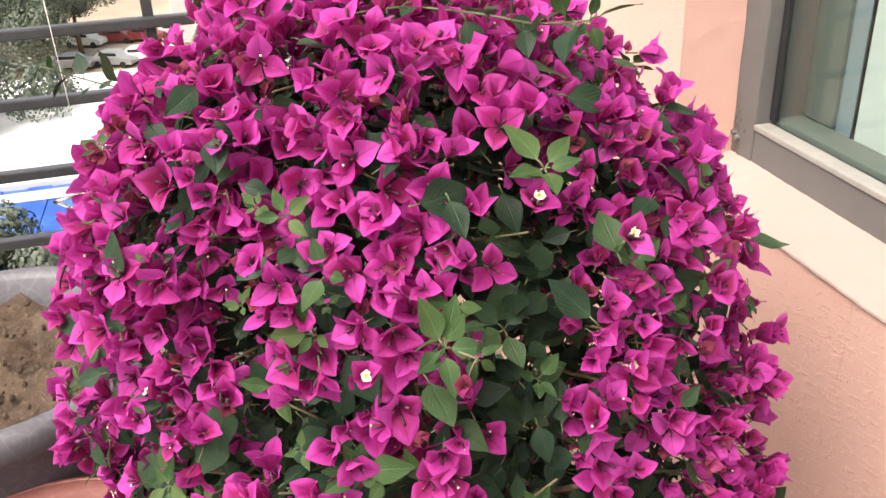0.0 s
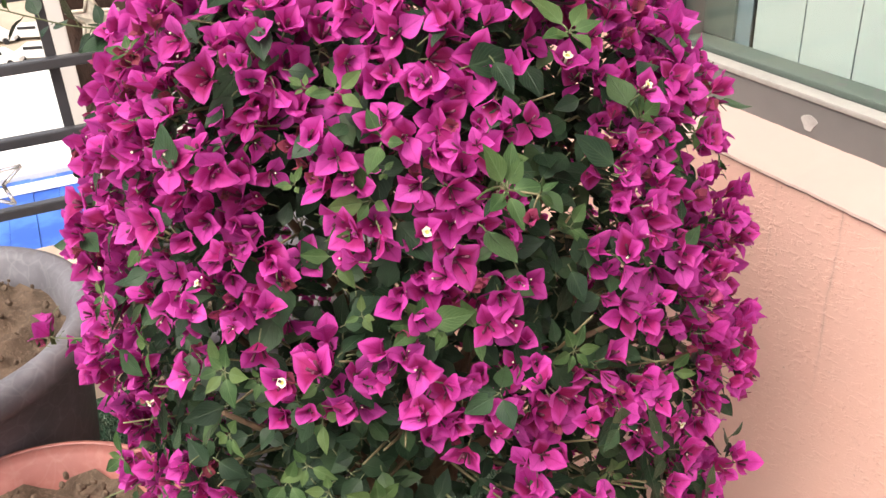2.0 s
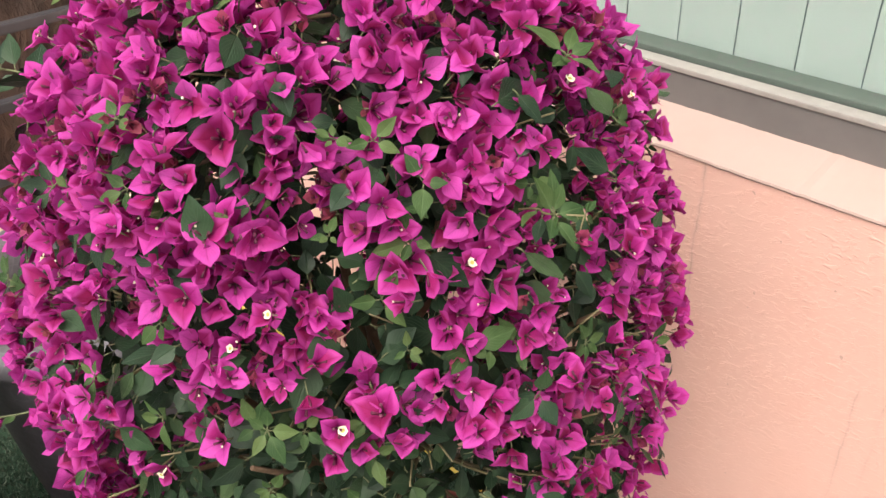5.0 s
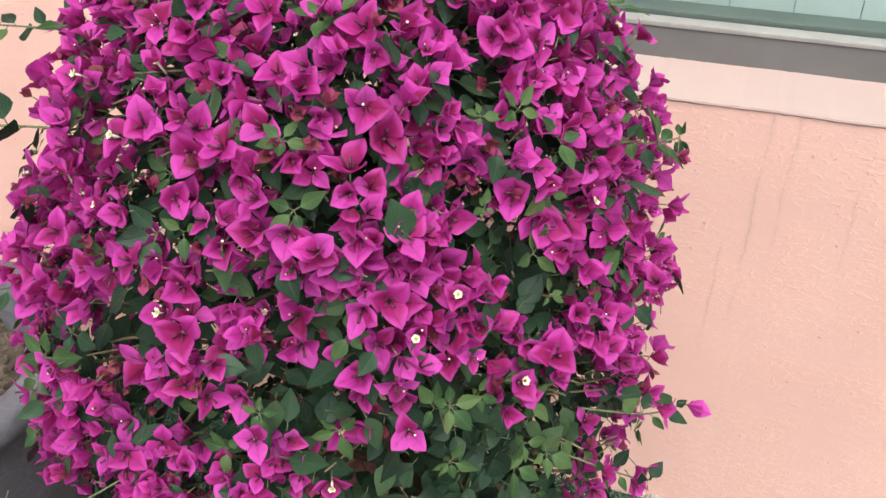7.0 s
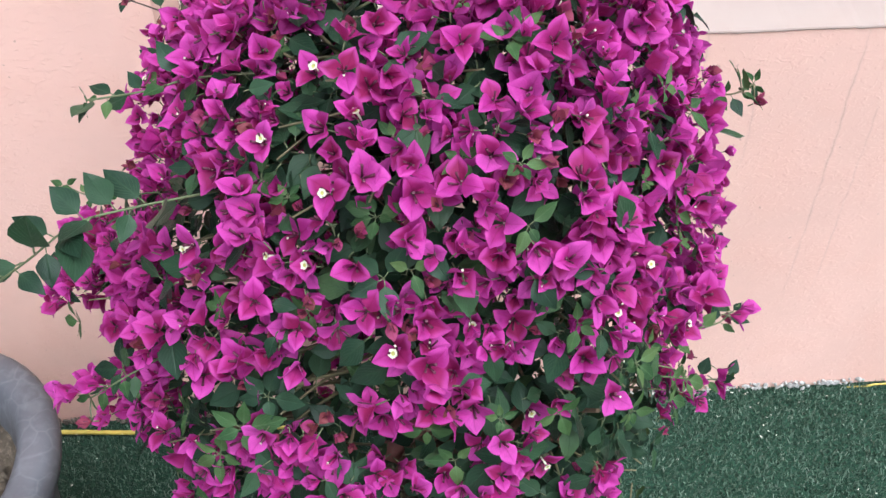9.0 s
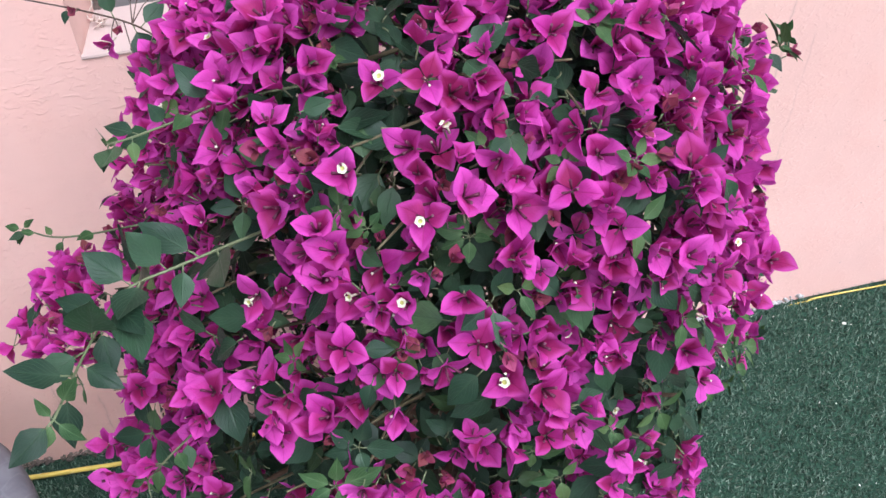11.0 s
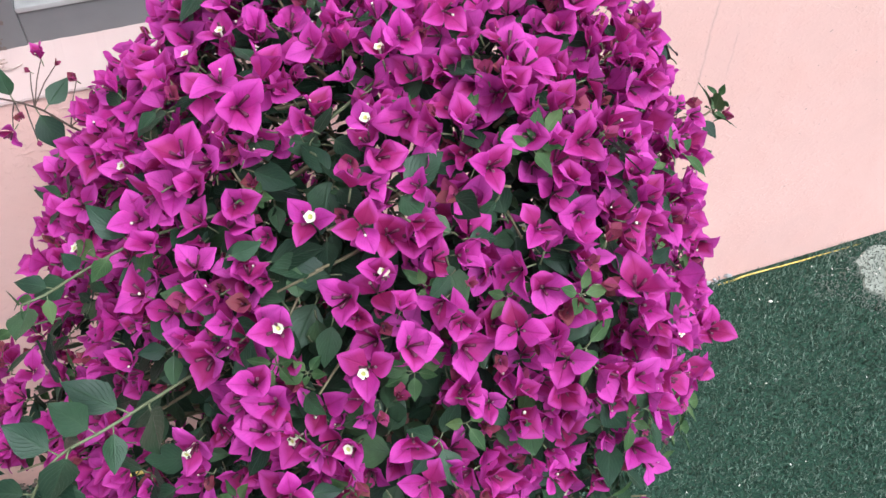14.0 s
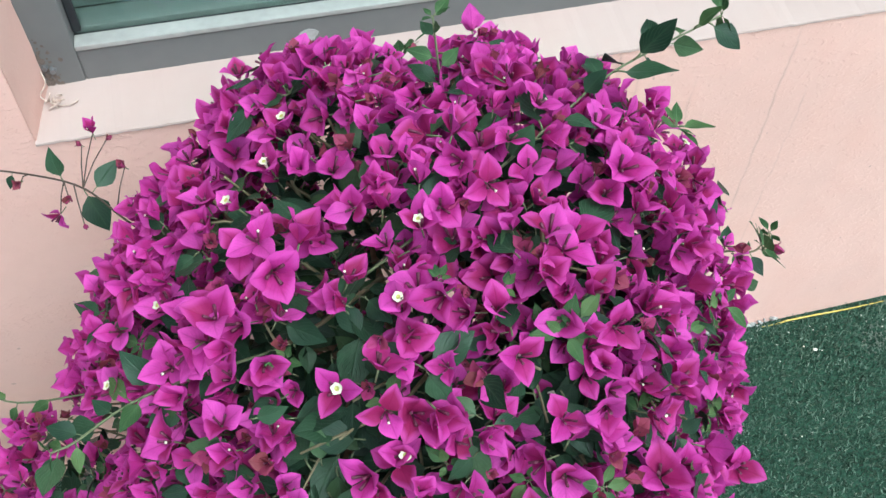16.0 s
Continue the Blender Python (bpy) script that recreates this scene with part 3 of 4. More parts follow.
def flower_mesh(rnd, young=False):
    """Three papery bracts round three dark tubes; faces +Z, its foot at the origin."""
    bm = bmesh.new()
    uvs = bm.loops.layers.uv.new("leaf")
    size = rnd.uniform(0.42, 0.56) if young else rnd.uniform(0.70, 0.90)
    open_up = rnd.uniform(62, 80) if young else rnd.choice((30, 42, 50, 58, 66)) + rnd.uniform(-5, 5)
    for i in range(3):
        turn = radians(120 * i + rnd.uniform(-16, 16))
        tilt = radians(open_up + rnd.uniform(-14, 12))
        m = Matrix.Rotation(turn, 4, "Z") @ Matrix.Translation((0, 0.0012, 0)) @ Matrix.Rotation(tilt, 4, "X")
        bract(bm, uvs, m, 0.0292 * size * rnd.uniform(0.88, 1.10), 0.0262 * size * rnd.uniform(0.86, 1.10), rnd)
    for i in range(3):
        a = radians(120 * i + 90 + rnd.uniform(-20, 20))
        lean = rnd.uniform(0.25, 0.70)
        d = Vector((math.cos(a) * lean, math.sin(a) * lean, 1)).normalized()
        ln = 0.0150 * size * rnd.uniform(0.75, 1.1)
        e = d * ln + Vector((0, 0, 0.0012))
        tube(bm, [d * 0.002, d * ln * 0.55, e], 0.0009 * size, 0.0015 * size, 5, 1)
        if not young and rnd.random() < 0.07:
            tube(bm, [e, e + d * 0.0012], 0.0011 * size, 0.0014 * size, 5, 3)
    tube(bm, [(0, 0, -0.014 * size), (0, 0, -0.001)], 0.0006, 0.0007, 4, 2)
    me = mesh_of(bm, "bract_flower")
    for m in (YOUNG if young else BRACT, TUBE, GREEN_STEM, CREAM):
        me.materials.append(m)
    return me


def corolla_mesh(rnd):
    """A small cream five-pointed star on a slim neck, facing +Z."""
    bm = bmesh.new()
    r = rnd.uniform(0.0038, 0.0046)
    mid = [bm.verts.new((r * 0.42 * math.cos(t), r * 0.42 * math.sin(t), 0.0)) for t in [math.pi * 2 * k / 10 for k in range(10)]]
    rim = [bm.verts.new((q * math.cos(t), q * math.sin(t), z)) for t, q, z in [(math.pi * 2 * k / 10, r * (1.0 if k % 2 == 0 else 0.86), 0.0010 if k % 2 == 0 else 0.0001) for k in range(10)]]
    eye = bm.verts.new((0, 0, -0.0008))
    for k in range(10):
        bm.faces.new((mid[k], rim[k], rim[(k + 1) % 10], mid[(k + 1) % 10]))
        bm.faces.new((eye, mid[k], mid[(k + 1) % 10])).material_index = 1
    tube(bm, [(0, 0, -0.012), (0, 0, -0.0009)], 0.0008, 0.0013, 5, 0)
    me = mesh_of(bm, "corolla")
    me.materials.append(CREAM), me.materials.append(YELLOW)
    return me


def leaf_mesh(rnd, material, length, wide):
    """A pointed oval leaf on a short stalk along +Y, its upper side +Z."""
    bm = bmesh.new()
    uvs = bm.loops.layers.uv.new("leaf")
    m = Matrix.Translation((0, length * 0.22, 0))
    blade(bm, uvs, m, length, length * wide, 0.36, 1.45, rnd.uniform(0.02, 0.13), rnd.uniform(-0.7, 0.1), 6, 4, 0, 0.035, rnd.random() * 6)
    tube(bm, [(0, 0, 0), (0, length * 0.12, 0.0008), (0, length * 0.24, 0)], 0.0007, 0.0006, 4, 1)
    me = mesh_of(bm, "leaf")
    me.materials.append(material), me.materials.append(GREEN_STEM)
    return me


rnd = random.Random(11)
FLOWERS = [flower_mesh(rnd) for _ in range(22)]
BUDS = [flower_mesh(rnd, True) for _ in range(5)]
STARS = [corolla_mesh(rnd) for _ in range(3)]
LEAVES = [leaf_mesh(rnd, LEAF, rnd.uniform(0.022, 0.034), rnd.uniform(0.62, 0.80)) for _ in range(9)]
SPRIGS = [leaf_mesh(rnd, FRESH, rnd.uniform(0.016, 0.027), rnd.uniform(0.55, 0.70)) for _ in range(6)]

shrub = thing("bougainvillea_shrub", BX, BY, 0.33, "rounded bougainvillea shrub covered with magenta bracts and dark green leaves", "shrub")
LIMIT = {"flower": 300, "leaf": 300}
pool = {"flower": [], "leaf": [], "bud": []}


def set_piece(kind, me, m, near):
    pool[kind].append((near, me, m))


# flowers whose cream stars are open, by place
OPEN_STARS = [
    (0.054, -0.530, 1.133), (0.138, -0.680, 0.982), (0.017, -0.634, 1.100), (0.156, -0.565, 1.035), (-0.077, -0.758, 0.977),
    (-0.014, -0.710, 0.957), (0.184, -0.663, 0.890), (0.038, -0.704, 0.830), (0.214, -0.548, 1.002), (0.044, -0.752, 0.813),
    (0.296, -0.524, 0.759), (-0.240, -0.687, 1.039), (-0.119, -0.709, 1.101), (-0.166, -0.684, 1.132), (-0.096, -0.673, 1.144),
    (-0.129, -0.623, 1.155), (-0.237, -0.524, 1.148), (-0.171, -0.704, 1.035), (-0.138, -0.727, 1.044), (-0.069, -0.750, 0.961),
    (-0.174, -0.486, 1.200), (-0.148, -0.430, 1.179), (-0.129, -0.402, 1.192), (-0.055, -0.552, 1.219), (-0.080, -0.595, 1.201),
    (0.083, -0.558, 1.130), (-0.281, -0.561, 1.118), (-0.088, -0.390, 1.217), (0.221, -0.366, 1.082), (0.205, -0.427, 1.109),
    (0.244, -0.373, 0.999), (0.271, -0.351, 0.802), (0.110, -0.697, 0.951),
]
taken, star_ways = [], []


def face_of(p, rnd, spread):
    d = Vector((p[0] - BX, p[1] - BY, (p[2] - 0.86) * 0.9))
    d.normalize()
    d += Vector((0, 0, 0.22)) + Vector([rnd.gauss(0, spread) for _ in range(3)])
    return d.normalized()


rnd = random.Random(5)
star_poses = []
for p in OPEN_STARS:
    n = face_of(p, rnd, 0.10)
    m = Matrix.Translation(Vector(p) - n * 0.003) @ frame_to(n, rnd.uniform(0, 6.3))
    star_poses.append((FLOWERS[rnd.randrange(22)], m, Matrix.Translation((rnd.uniform(-0.003, 0.003), rnd.uniform(-0.003, 0.003), 0.0110)) @ Euler((rnd.uniform(-0.15, 0.15), rnd.uniform(-0.15, 0.15), 0)).to_matrix().to_4x4()))
    taken.append(Vector(p) - n * 0.012)
    star_ways.append((Vector(p) - n * 0.012, n))


def hides_star(p, gap):
    """Whether something at p would stand before an open star."""
    for q, n in star_ways:
        d = p - q
        t = d.dot(n)
        if -0.012 < t < 0.05 and (d - n * t).length < gap:
            return True
    return False


def clear(p, gap):
    return all((p - q).length_squared > gap * gap for q in taken)


# leafy hollows between the sprays, wide to small; fewer flowers low down
WIDE_HOLLOWS = [
    (0.26, -0.48, 0.66), (0.27, -0.45, 0.80), (0.14, -0.71, 0.82), (0.08, -0.75, 0.85), (-0.36, -0.63, 0.85), (-0.29, -0.71, 0.86), (0.26, -0.44, 0.87),
    (0.06, -0.76, 0.88), (0.13, -0.71, 0.88), (0.10, -0.74, 0.89), (-0.06, -0.78, 0.89), (-0.27, -0.70, 0.92), (0.22, -0.55, 0.92), (0.00, -0.76, 0.93),
    (0.25, -0.42, 0.93), (0.04, -0.75, 0.94), (0.18, -0.61, 0.97), (0.04, -0.74, 0.98), (0.23, -0.43, 0.99), (-0.21, -0.71, 1.01), (0.14, -0.66, 1.01),
    (0.22, -0.45, 1.03), (-0.12, -0.73, 1.03), (-0.08, -0.73, 1.04), (0.05, -0.71, 1.06), (0.02, -0.71, 1.07), (-0.25, -0.63, 1.07), (-0.09, -0.71, 1.08),
    (0.01, -0.65, 1.16), (-0.01, -0.40, 1.21),
]
MIDDLE_HOLLOWS = [
    (0.26, -0.34, 0.84), (0.26, -0.49, 0.85), (0.19, -0.64, 0.88), (0.16, -0.68, 0.88), (0.26, -0.44, 0.89), (0.15, -0.69, 0.90), (0.24, -0.53, 0.90),
    (0.20, -0.60, 0.94), (-0.31, -0.65, 0.95), (-0.13, -0.76, 0.95), (0.24, -0.36, 0.95), (0.24, -0.48, 0.96), (-0.03, -0.76, 0.98), (-0.12, -0.75, 0.98),
    (-0.23, -0.71, 0.99), (-0.28, -0.66, 1.00), (-0.00, -0.74, 1.01), (0.20, -0.31, 1.01), (0.22, -0.48, 1.04), (0.13, -0.65, 1.05), (0.11, -0.67, 1.07),
    (-0.28, -0.57, 1.07), (-0.03, -0.72, 1.08), (0.10, -0.66, 1.09), (-0.02, -0.70, 1.12), (-0.24, -0.55, 1.13), (-0.01, -0.67, 1.14), (0.06, -0.65, 1.14),
    (-0.09, -0.49, 1.21), (-0.06, -0.45, 1.21),
]
SMALL_HOLLOWS = [
    (0.13, -0.69, 0.95), (0.02, -0.73, 1.02), (0.15, -0.63, 1.04), (0.19, -0.57, 1.05), (-0.30, -0.54, 1.05), (0.20, -0.51, 1.06), (0.15, -0.62, 1.06),
    (-0.16, -0.69, 1.09), (0.16, -0.59, 1.09), (0.17, -0.57, 1.10), (0.00, -0.70, 1.10), (0.14, -0.61, 1.11), (-0.04, -0.70, 1.12), (-0.26, -0.49, 1.12),
    (0.08, -0.65, 1.13), (-0.03, -0.69, 1.13), (-0.07, -0.68, 1.13), (-0.19, -0.58, 1.16), (-0.10, -0.64, 1.16), (-0.19, -0.57, 1.17), (-0.16, -0.60, 1.17),
    (-0.08, -0.64, 1.17), (-0.02, -0.65, 1.17), (-0.12, -0.59, 1.18), (-0.03, -0.62, 1.18), (0.01, -0.62, 1.18), (0.08, -0.56, 1.18), (-0.17, -0.51, 1.19),
    (-0.01, -0.60, 1.20), (-0.05, -0.58, 1.20),
]
hollows = [(Vector(p), 0.027) for p in WIDE_HOLLOWS] + [(Vector(p), 0.021) for p in MIDDLE_HOLLOWS] + [(Vector(p), 0.015) for p in SMALL_HOLLOWS]


def depth_of(p):
    """How far inside a hollow the point lies, 0 to 1."""
    return max(max(0.0, 1 - (p - h).length / (1.35 * r)) for h, r in hollows)


def bloom(a, z):
    d = noise.noise((math.cos(a) * 4.5 + 5, math.sin(a) * 4.5, z * 15)) * 0.9
    thin = math.exp(-((math.degrees(a) + 15) / 55) ** 2)
    front = math.exp(-((math.degrees(a) + 90) / 50) ** 2)
    return 0.462 + d * 1.5 + 0.11 * min(1, max(0, z - 1.0) / 0.08) - max(0, 1.06 - z) * (0.30 + 1.15 * thin + 0.50 * front)


def lay_flower(p, n, rnd, near):
    young = rnd.random() < 0.15
    me = BUDS[rnd.randrange(5)] if young else FLOWERS[rnd.randrange(22)]
    set_piece("bud" if young else "flower", me, Matrix.Translation(p) @ frame_to(n, rnd.uniform(0, 6.3)) @ Matrix.Scale(rnd.choice((rnd.uniform(0.66, 0.9), rnd.uniform(0.88, 1.1), rnd.uniform(0.92, 1.06))), 4), near)


# sprays of a few flowers on each twig's end
sprays = []
for trial in range(16000):
    a = rnd.uniform(-math.pi, math.pi)
    z = 0.45 + 0.777 * rnd.random() ** 0.72
    if z > 1.13 and rnd.random() > between(HEIGHTS, z) / 0.2 + 0.3:
        continue
    open_here = bloom(a, z)
    if open_here + rnd.gauss(0, 0.10) < 0.5:
        continue
    n0 = outward(a, min(z, 1.22))
    deep = rnd.uniform(-0.018, 0.028)
    c = skin(a, z) - n0 * deep
    if any((c - q).length < (0.0240 if z > 1.04 else 0.0262) for q in sprays):
        continue
    sprays.append(c)
    side = n0.orthogonal().normalized()
    turn = rnd.uniform(0, 6.3)
    for k in range(rnd.choice((3, 3, 3, 4, 5, 6))):
        off = Matrix.Rotation(turn + k * 2.2 + rnd.uniform(-0.4, 0.4), 3, n0) @ side
        p = c + off * rnd.uniform(0.006, 0.017) - n0 * rnd.uniform(-0.004, 0.012)
        if not clear(p, 0.0112) or depth_of(p) > 0.26 or hides_star(p, 0.0165):
            continue
        taken.append(p)
        n = (n0 + off * 0.45 + Vector((0, 0, 0.12)) + Vector([rnd.gauss(0, 0.46) for _ in range(3)])).normalized()
        lay_flower(p, n, rnd, p.x * 0.35 - p.y - deep * 4)

# leaves: a dense dark layer under the sprays and some out among them
spots = []
for trial in range(6200):
    a, z = rnd.uniform(-math.pi, math.pi), 0.40 + 0.80 * rnd.random() ** 0.9
    if trial % 11 == 0:
        z = rnd.uniform(1.12, 1.225)
    n0 = outward(a, min(z, 1.2))
    deep = rnd.uniform(0.008, 0.125) if rnd.random() < 0.74 else rnd.uniform(-0.018, 0.008)
    if z < 0.8 and rnd.random() < 0.5:
        deep = rnd.uniform(-0.01, 0.03)
    hollow = max(0.55 - bloom(a, z), depth_of(skin(a, z)) * 0.6, 0.4 * any((skin(a, z) - q).length < 0.016 for q in taken[:len(OPEN_STARS)]))
    if hollow > 0:
        deep = max(deep, 0.008) + min(0.04, hollow * 0.08)
    p = skin(a, z) - n0 * deep
    if len(spots) > 6000:
        break
    spots.append(p)
    face = (n0 * 0.9 + Vector((0, 0, 0.55)) + Vector([rnd.gauss(0, 0.38) for _ in range(3)])).normalized()
    m = Matrix.Translation(p) @ frame_to(face, rnd.uniform(0, 6.3)) @ Matrix.Rotation(rnd.uniform(-0.35, 0.1), 4, "X") @ Matrix.Scale(rnd.uniform(0.7, 1.25), 4)
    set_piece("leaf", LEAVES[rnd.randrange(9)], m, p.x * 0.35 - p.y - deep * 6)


def sprig(p, n, rnd, count, size, meshes):
    """A small fan of leaves round a shoot's tip."""
    base = frame_to(n, rnd.uniform(0, 6.3))
    for k in range(count):
        m = Matrix.Translation(p) @ base @ Matrix.Rotation(k * 2.4 + rnd.uniform(-0.3, 0.3), 4, "Z") @ Matrix.Rotation(rnd.uniform(0.15, 0.55), 4, "X") @ Matrix.Scale(size * rnd.uniform(0.7, 1.15), 4)
        set_piece("leaf", meshes[rnd.randrange(len(meshes))], m, 9)


for p in ((0.262, -0.506, 1.045), (0.225, -0.56, 0.935), (0.0, -0.70, 1.02), (0.09, -0.64, 1.06), (0.20, -0.42, 1.13), (-0.10, -0.72, 0.90)):
    sprig(Vector(p), face_of(p, rnd, 0.1), rnd, 6, 1.15, SPRIGS)
for h, r in hollows:
    if rnd.random() < 0.38:
        out = face_of(h, rnd, 0.15)
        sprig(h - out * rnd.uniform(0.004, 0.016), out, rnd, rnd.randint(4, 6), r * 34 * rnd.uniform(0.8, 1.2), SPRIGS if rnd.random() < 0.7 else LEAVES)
for k in range(180):
    a, z = rnd.uniform(-math.pi, math.pi), 0.5 + 0.7 * rnd.random() ** 1.4
    n0 = outward(a, z)
    if hides_star(skin(a, z), 0.028):
        continue
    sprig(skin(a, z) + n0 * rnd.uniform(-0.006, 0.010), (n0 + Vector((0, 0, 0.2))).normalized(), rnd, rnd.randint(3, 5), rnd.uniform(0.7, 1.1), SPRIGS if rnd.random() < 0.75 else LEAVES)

# long shoots that stand out of the crown: (points, leaf size, flowers at the tip)
SHOOTS = [
    ([(-0.10, -0.58, 1.235), (-0.030, -0.555, 1.260), (0.051, -0.515, 1.281), (0.112, -0.475, 1.285), (0.165, -0.452, 1.287), (0.225, -0.440, 1.300)], 1.2, 0),
    ([(-0.16, -0.59, 1.185), (-0.236, -0.605, 1.191), (-0.274, -0.612, 1.185), (-0.303, -0.635, 1.193), (-0.318, -0.640, 1.194)], 0.95, 0),
    ([(-0.230, -0.443, 1.128), (-0.284, -0.360, 1.102), (-0.322, -0.309, 1.102), (-0.368, -0.292, 1.115), (-0.440, -0.286, 1.140)], 0, 0),
    ([(0.200, -0.530, 1.090), (0.237, -0.533, 1.108), (0.258, -0.545, 1.117), (0.281, -0.530, 1.118)], 0.75, 1),
    ([(-0.22, -0.670, 1.120), (-0.285, -0.705, 1.132), (-0.326, -0.720, 1.130), (-0.345, -0.775, 1.140), (-0.352, -0.845, 1.168)], 1.25, 0),
    ([(-0.34, -0.44, 0.95), (-0.432, -0.425, 0.938), (-0.480, -0.385, 0.925)], 0.8, 0),
    ([(-0.29, -0.47, 0.91), (-0.38, -0.44, 0.85), (-0.45, -0.41, 0.80), (-0.53, -0.375, 0.775)], 0.8, 9),
    ([(0.0, -0.43, 1.24), (-0.008, -0.44, 1.29), (-0.012, -0.435, 1.335)], 0.85, 0),
    ([(-0.10, -0.75, 0.86), (-0.17, -0.83, 0.835), (-0.220, -0.880, 0.822)], 0.8, 4),
    ([(0.23, -0.59, 0.83), (0.29, -0.565, 0.815), (0.322, -0.536, 0.805)], 0.8, 2),
    ([(0.22, -0.61, 0.78), (0.27, -0.605, 0.765), (0.308, -0.600, 0.757)], 0.8, 2),
    ([(-0.25, -0.66, 0.95), (-0.32, -0.72, 0.955), (-0.350, -0.755, 0.962)], 0.8, 5),
    ([(0.12, -0.31, 0.98), (0.155, -0.285, 0.985), (0.182, -0.268, 0.98)], 0.8, 4),
    ([(0.12, -0.74, 0.68), (0.19, -0.80, 0.64), (0.235, -0.83, 0.635)], 0.9, 1),
    ([(-0.05, -0.78, 0.72), (-0.09, -0.86, 0.68), (-0.11, -0.91, 0.65)], 0.9, 0),
]


def woody(line, ends):
    """A thin woody twig: a few large leaves, and small flowers and buds on stalks."""
    for at, tip, up, size in ((9, (-0.285, -0.252, 1.066), (0.1, -0.7, 0.7), 1.05), (10, (-0.318, -0.30, 1.016), (0.2, -0.9, 0.4), 1.15), (12, (-0.352, -0.262, 1.092), (-0.2, -0.8, 0.5), 1.05), (16, (-0.40, -0.28, 1.05), (-0.2, -0.8, 0.6), 0.6), (18, (-0.43, -0.24, 1.115), (-0.3, -0.7, 0.6), 0.5)):
        go = (Vector(tip) - line[at]).normalized()
        x = go.cross(Vector(up)).normalized()
        m = Matrix.Translation(line[at]) @ Matrix((x, go, x.cross(go))).transposed().to_4x4() @ Matrix.Scale(size, 4)
        set_piece("leaf", LEAVES[at % 9], m, 9)
    for at, tip, way, kind, size in ((10, (-0.320, -0.205, 1.052), (0, 0.1, 1), "flower", 0.75), (10, (-0.333, -0.213, 1.045), (-0.7, 0, 0.7), "bud", 0.6), (10, (-0.309, -0.211, 1.045), (0.7, 0, 0.7), "bud", 0.6), (12, (-0.350, -0.305, 1.046), (-0.5, -0.6, -0.2), "flower", 0.85), (12, (-0.341, -0.292, 1.050), (-0.2, -0.8, 0.5), "bud", 0.6), (11, (-0.332, -0.312, 1.035), (0.2, -0.7, -0.7), "bud", 0.5), (6, (-0.279, -0.312, 1.050), (-0.6, -0.5, 0.2), "bud", 0.9), (6, (-0.284, -0.285, 1.072), (-0.4, -0.2, 0.8), "bud", 0.9), (15, (-0.377, -0.285, 1.075), (-0.3, -0.8, 0.4), "bud", 0.8)):
        ends.append((line[at], Vector(tip)))
        set_piece(kind, (FLOWERS if kind == "flower" else BUDS)[at % 5], Matrix.Translation(tip) @ frame_to(way, at) @ Matrix.Scale(size, 4), 9)


stems, stalks = [], []
for pts, size, tips in SHOOTS:
    line = [STAND.inverted() @ p for p in bend(pts, 5)]
    stems.append(line)
    for i in range(2, len(line) if size else 0):
        d = (line[i] - line[i - 1]).normalized()
        side = Matrix.Rotation(i * 2.5 + rnd.uniform(-0.4, 0.4), 3, d) @ d.orthogonal().normalized()
        if i % 3 == 1 and i < len(line) - 1 and size < 1.1:
            continue
        go = (side + d * 0.5 + Vector((0, 0, 0.1))).normalized()
        up = (Vector((0, -0.5, 0.8)) + Vector([rnd.gauss(0, 0.25) for _ in range(3)])).normalized()
        x = go.cross(up).normalized()
        z = x.cross(go)
        m = Matrix.Translation(line[i]) @ Matrix((x, go, z)).transposed().to_4x4() @ Matrix.Scale(size * rnd.uniform(0.75, 1.25) * (1.1 - 0.35 * i / len(line)), 4)
        set_piece("leaf", LEAVES[rnd.randrange(9)] if size > 0.95 and i < len(line) * 0.75 else SPRIGS[rnd.randrange(6)] if rnd.random() < 0.5 else LEAVES[rnd.randrange(9)], m, 9)
    sprig(line[-1], (line[-1] - line[-2]).normalized(), rnd, 3, 0.6, SPRIGS)
    stalks.append([])
    if not size:
        woody(line, stalks[-1])
    for k in range(tips):
        p = line[-1 - 2 * (k // 3)] + Vector([rnd.gauss(0, 0.011) for _ in range(3)])
        stalks[-1].append((line[-1 - 2 * (k // 3)], p))
        set_piece("flower" if rnd.random() < 0.75 else "bud", FLOWERS[rnd.randrange(22)] if rnd.random() < 0.8 else BUDS[rnd.randrange(5)], Matrix.Translation(p) @ frame_to(face_of(p, rnd, 0.35), rnd.uniform(0, 6)), 9)

# wood: trunk, limbs, twigs
part("trunk", tube(bmesh.new(), bend([(0.01, -0.47, 0.30), (0.03, -0.49, 0.42), (0.0, -0.47, 0.55), (0.02, -0.48, 0.70), (-0.01, -0.48, 0.86)], 5), 0.024, 0.012, 10), BARK, shrub, "brown gnarled bark")
for k in range(16):
    a, z = k * 2.4, 0.62 + 0.56 * ((k * 7) % 16) / 16
    end = skin(a, z) * 0.90 + Vector((BX, BY, z)) * 0.10
    z0 = 0.42 + 0.30 * (k % 5) / 5
    mid = (Vector((BX, BY, z0)) + end) / 2 + Vector((rnd.uniform(-0.03, 0.03), rnd.uniform(-0.03, 0.03), 0.03))
    part("limb", tube(bmesh.new(), bend([(BX + 0.012 * math.cos(a), BY + 0.012 * math.sin(a), z0), mid, end], 5), 0.0075, 0.0022, 6), BARK, shrub)
bm = bmesh.new()
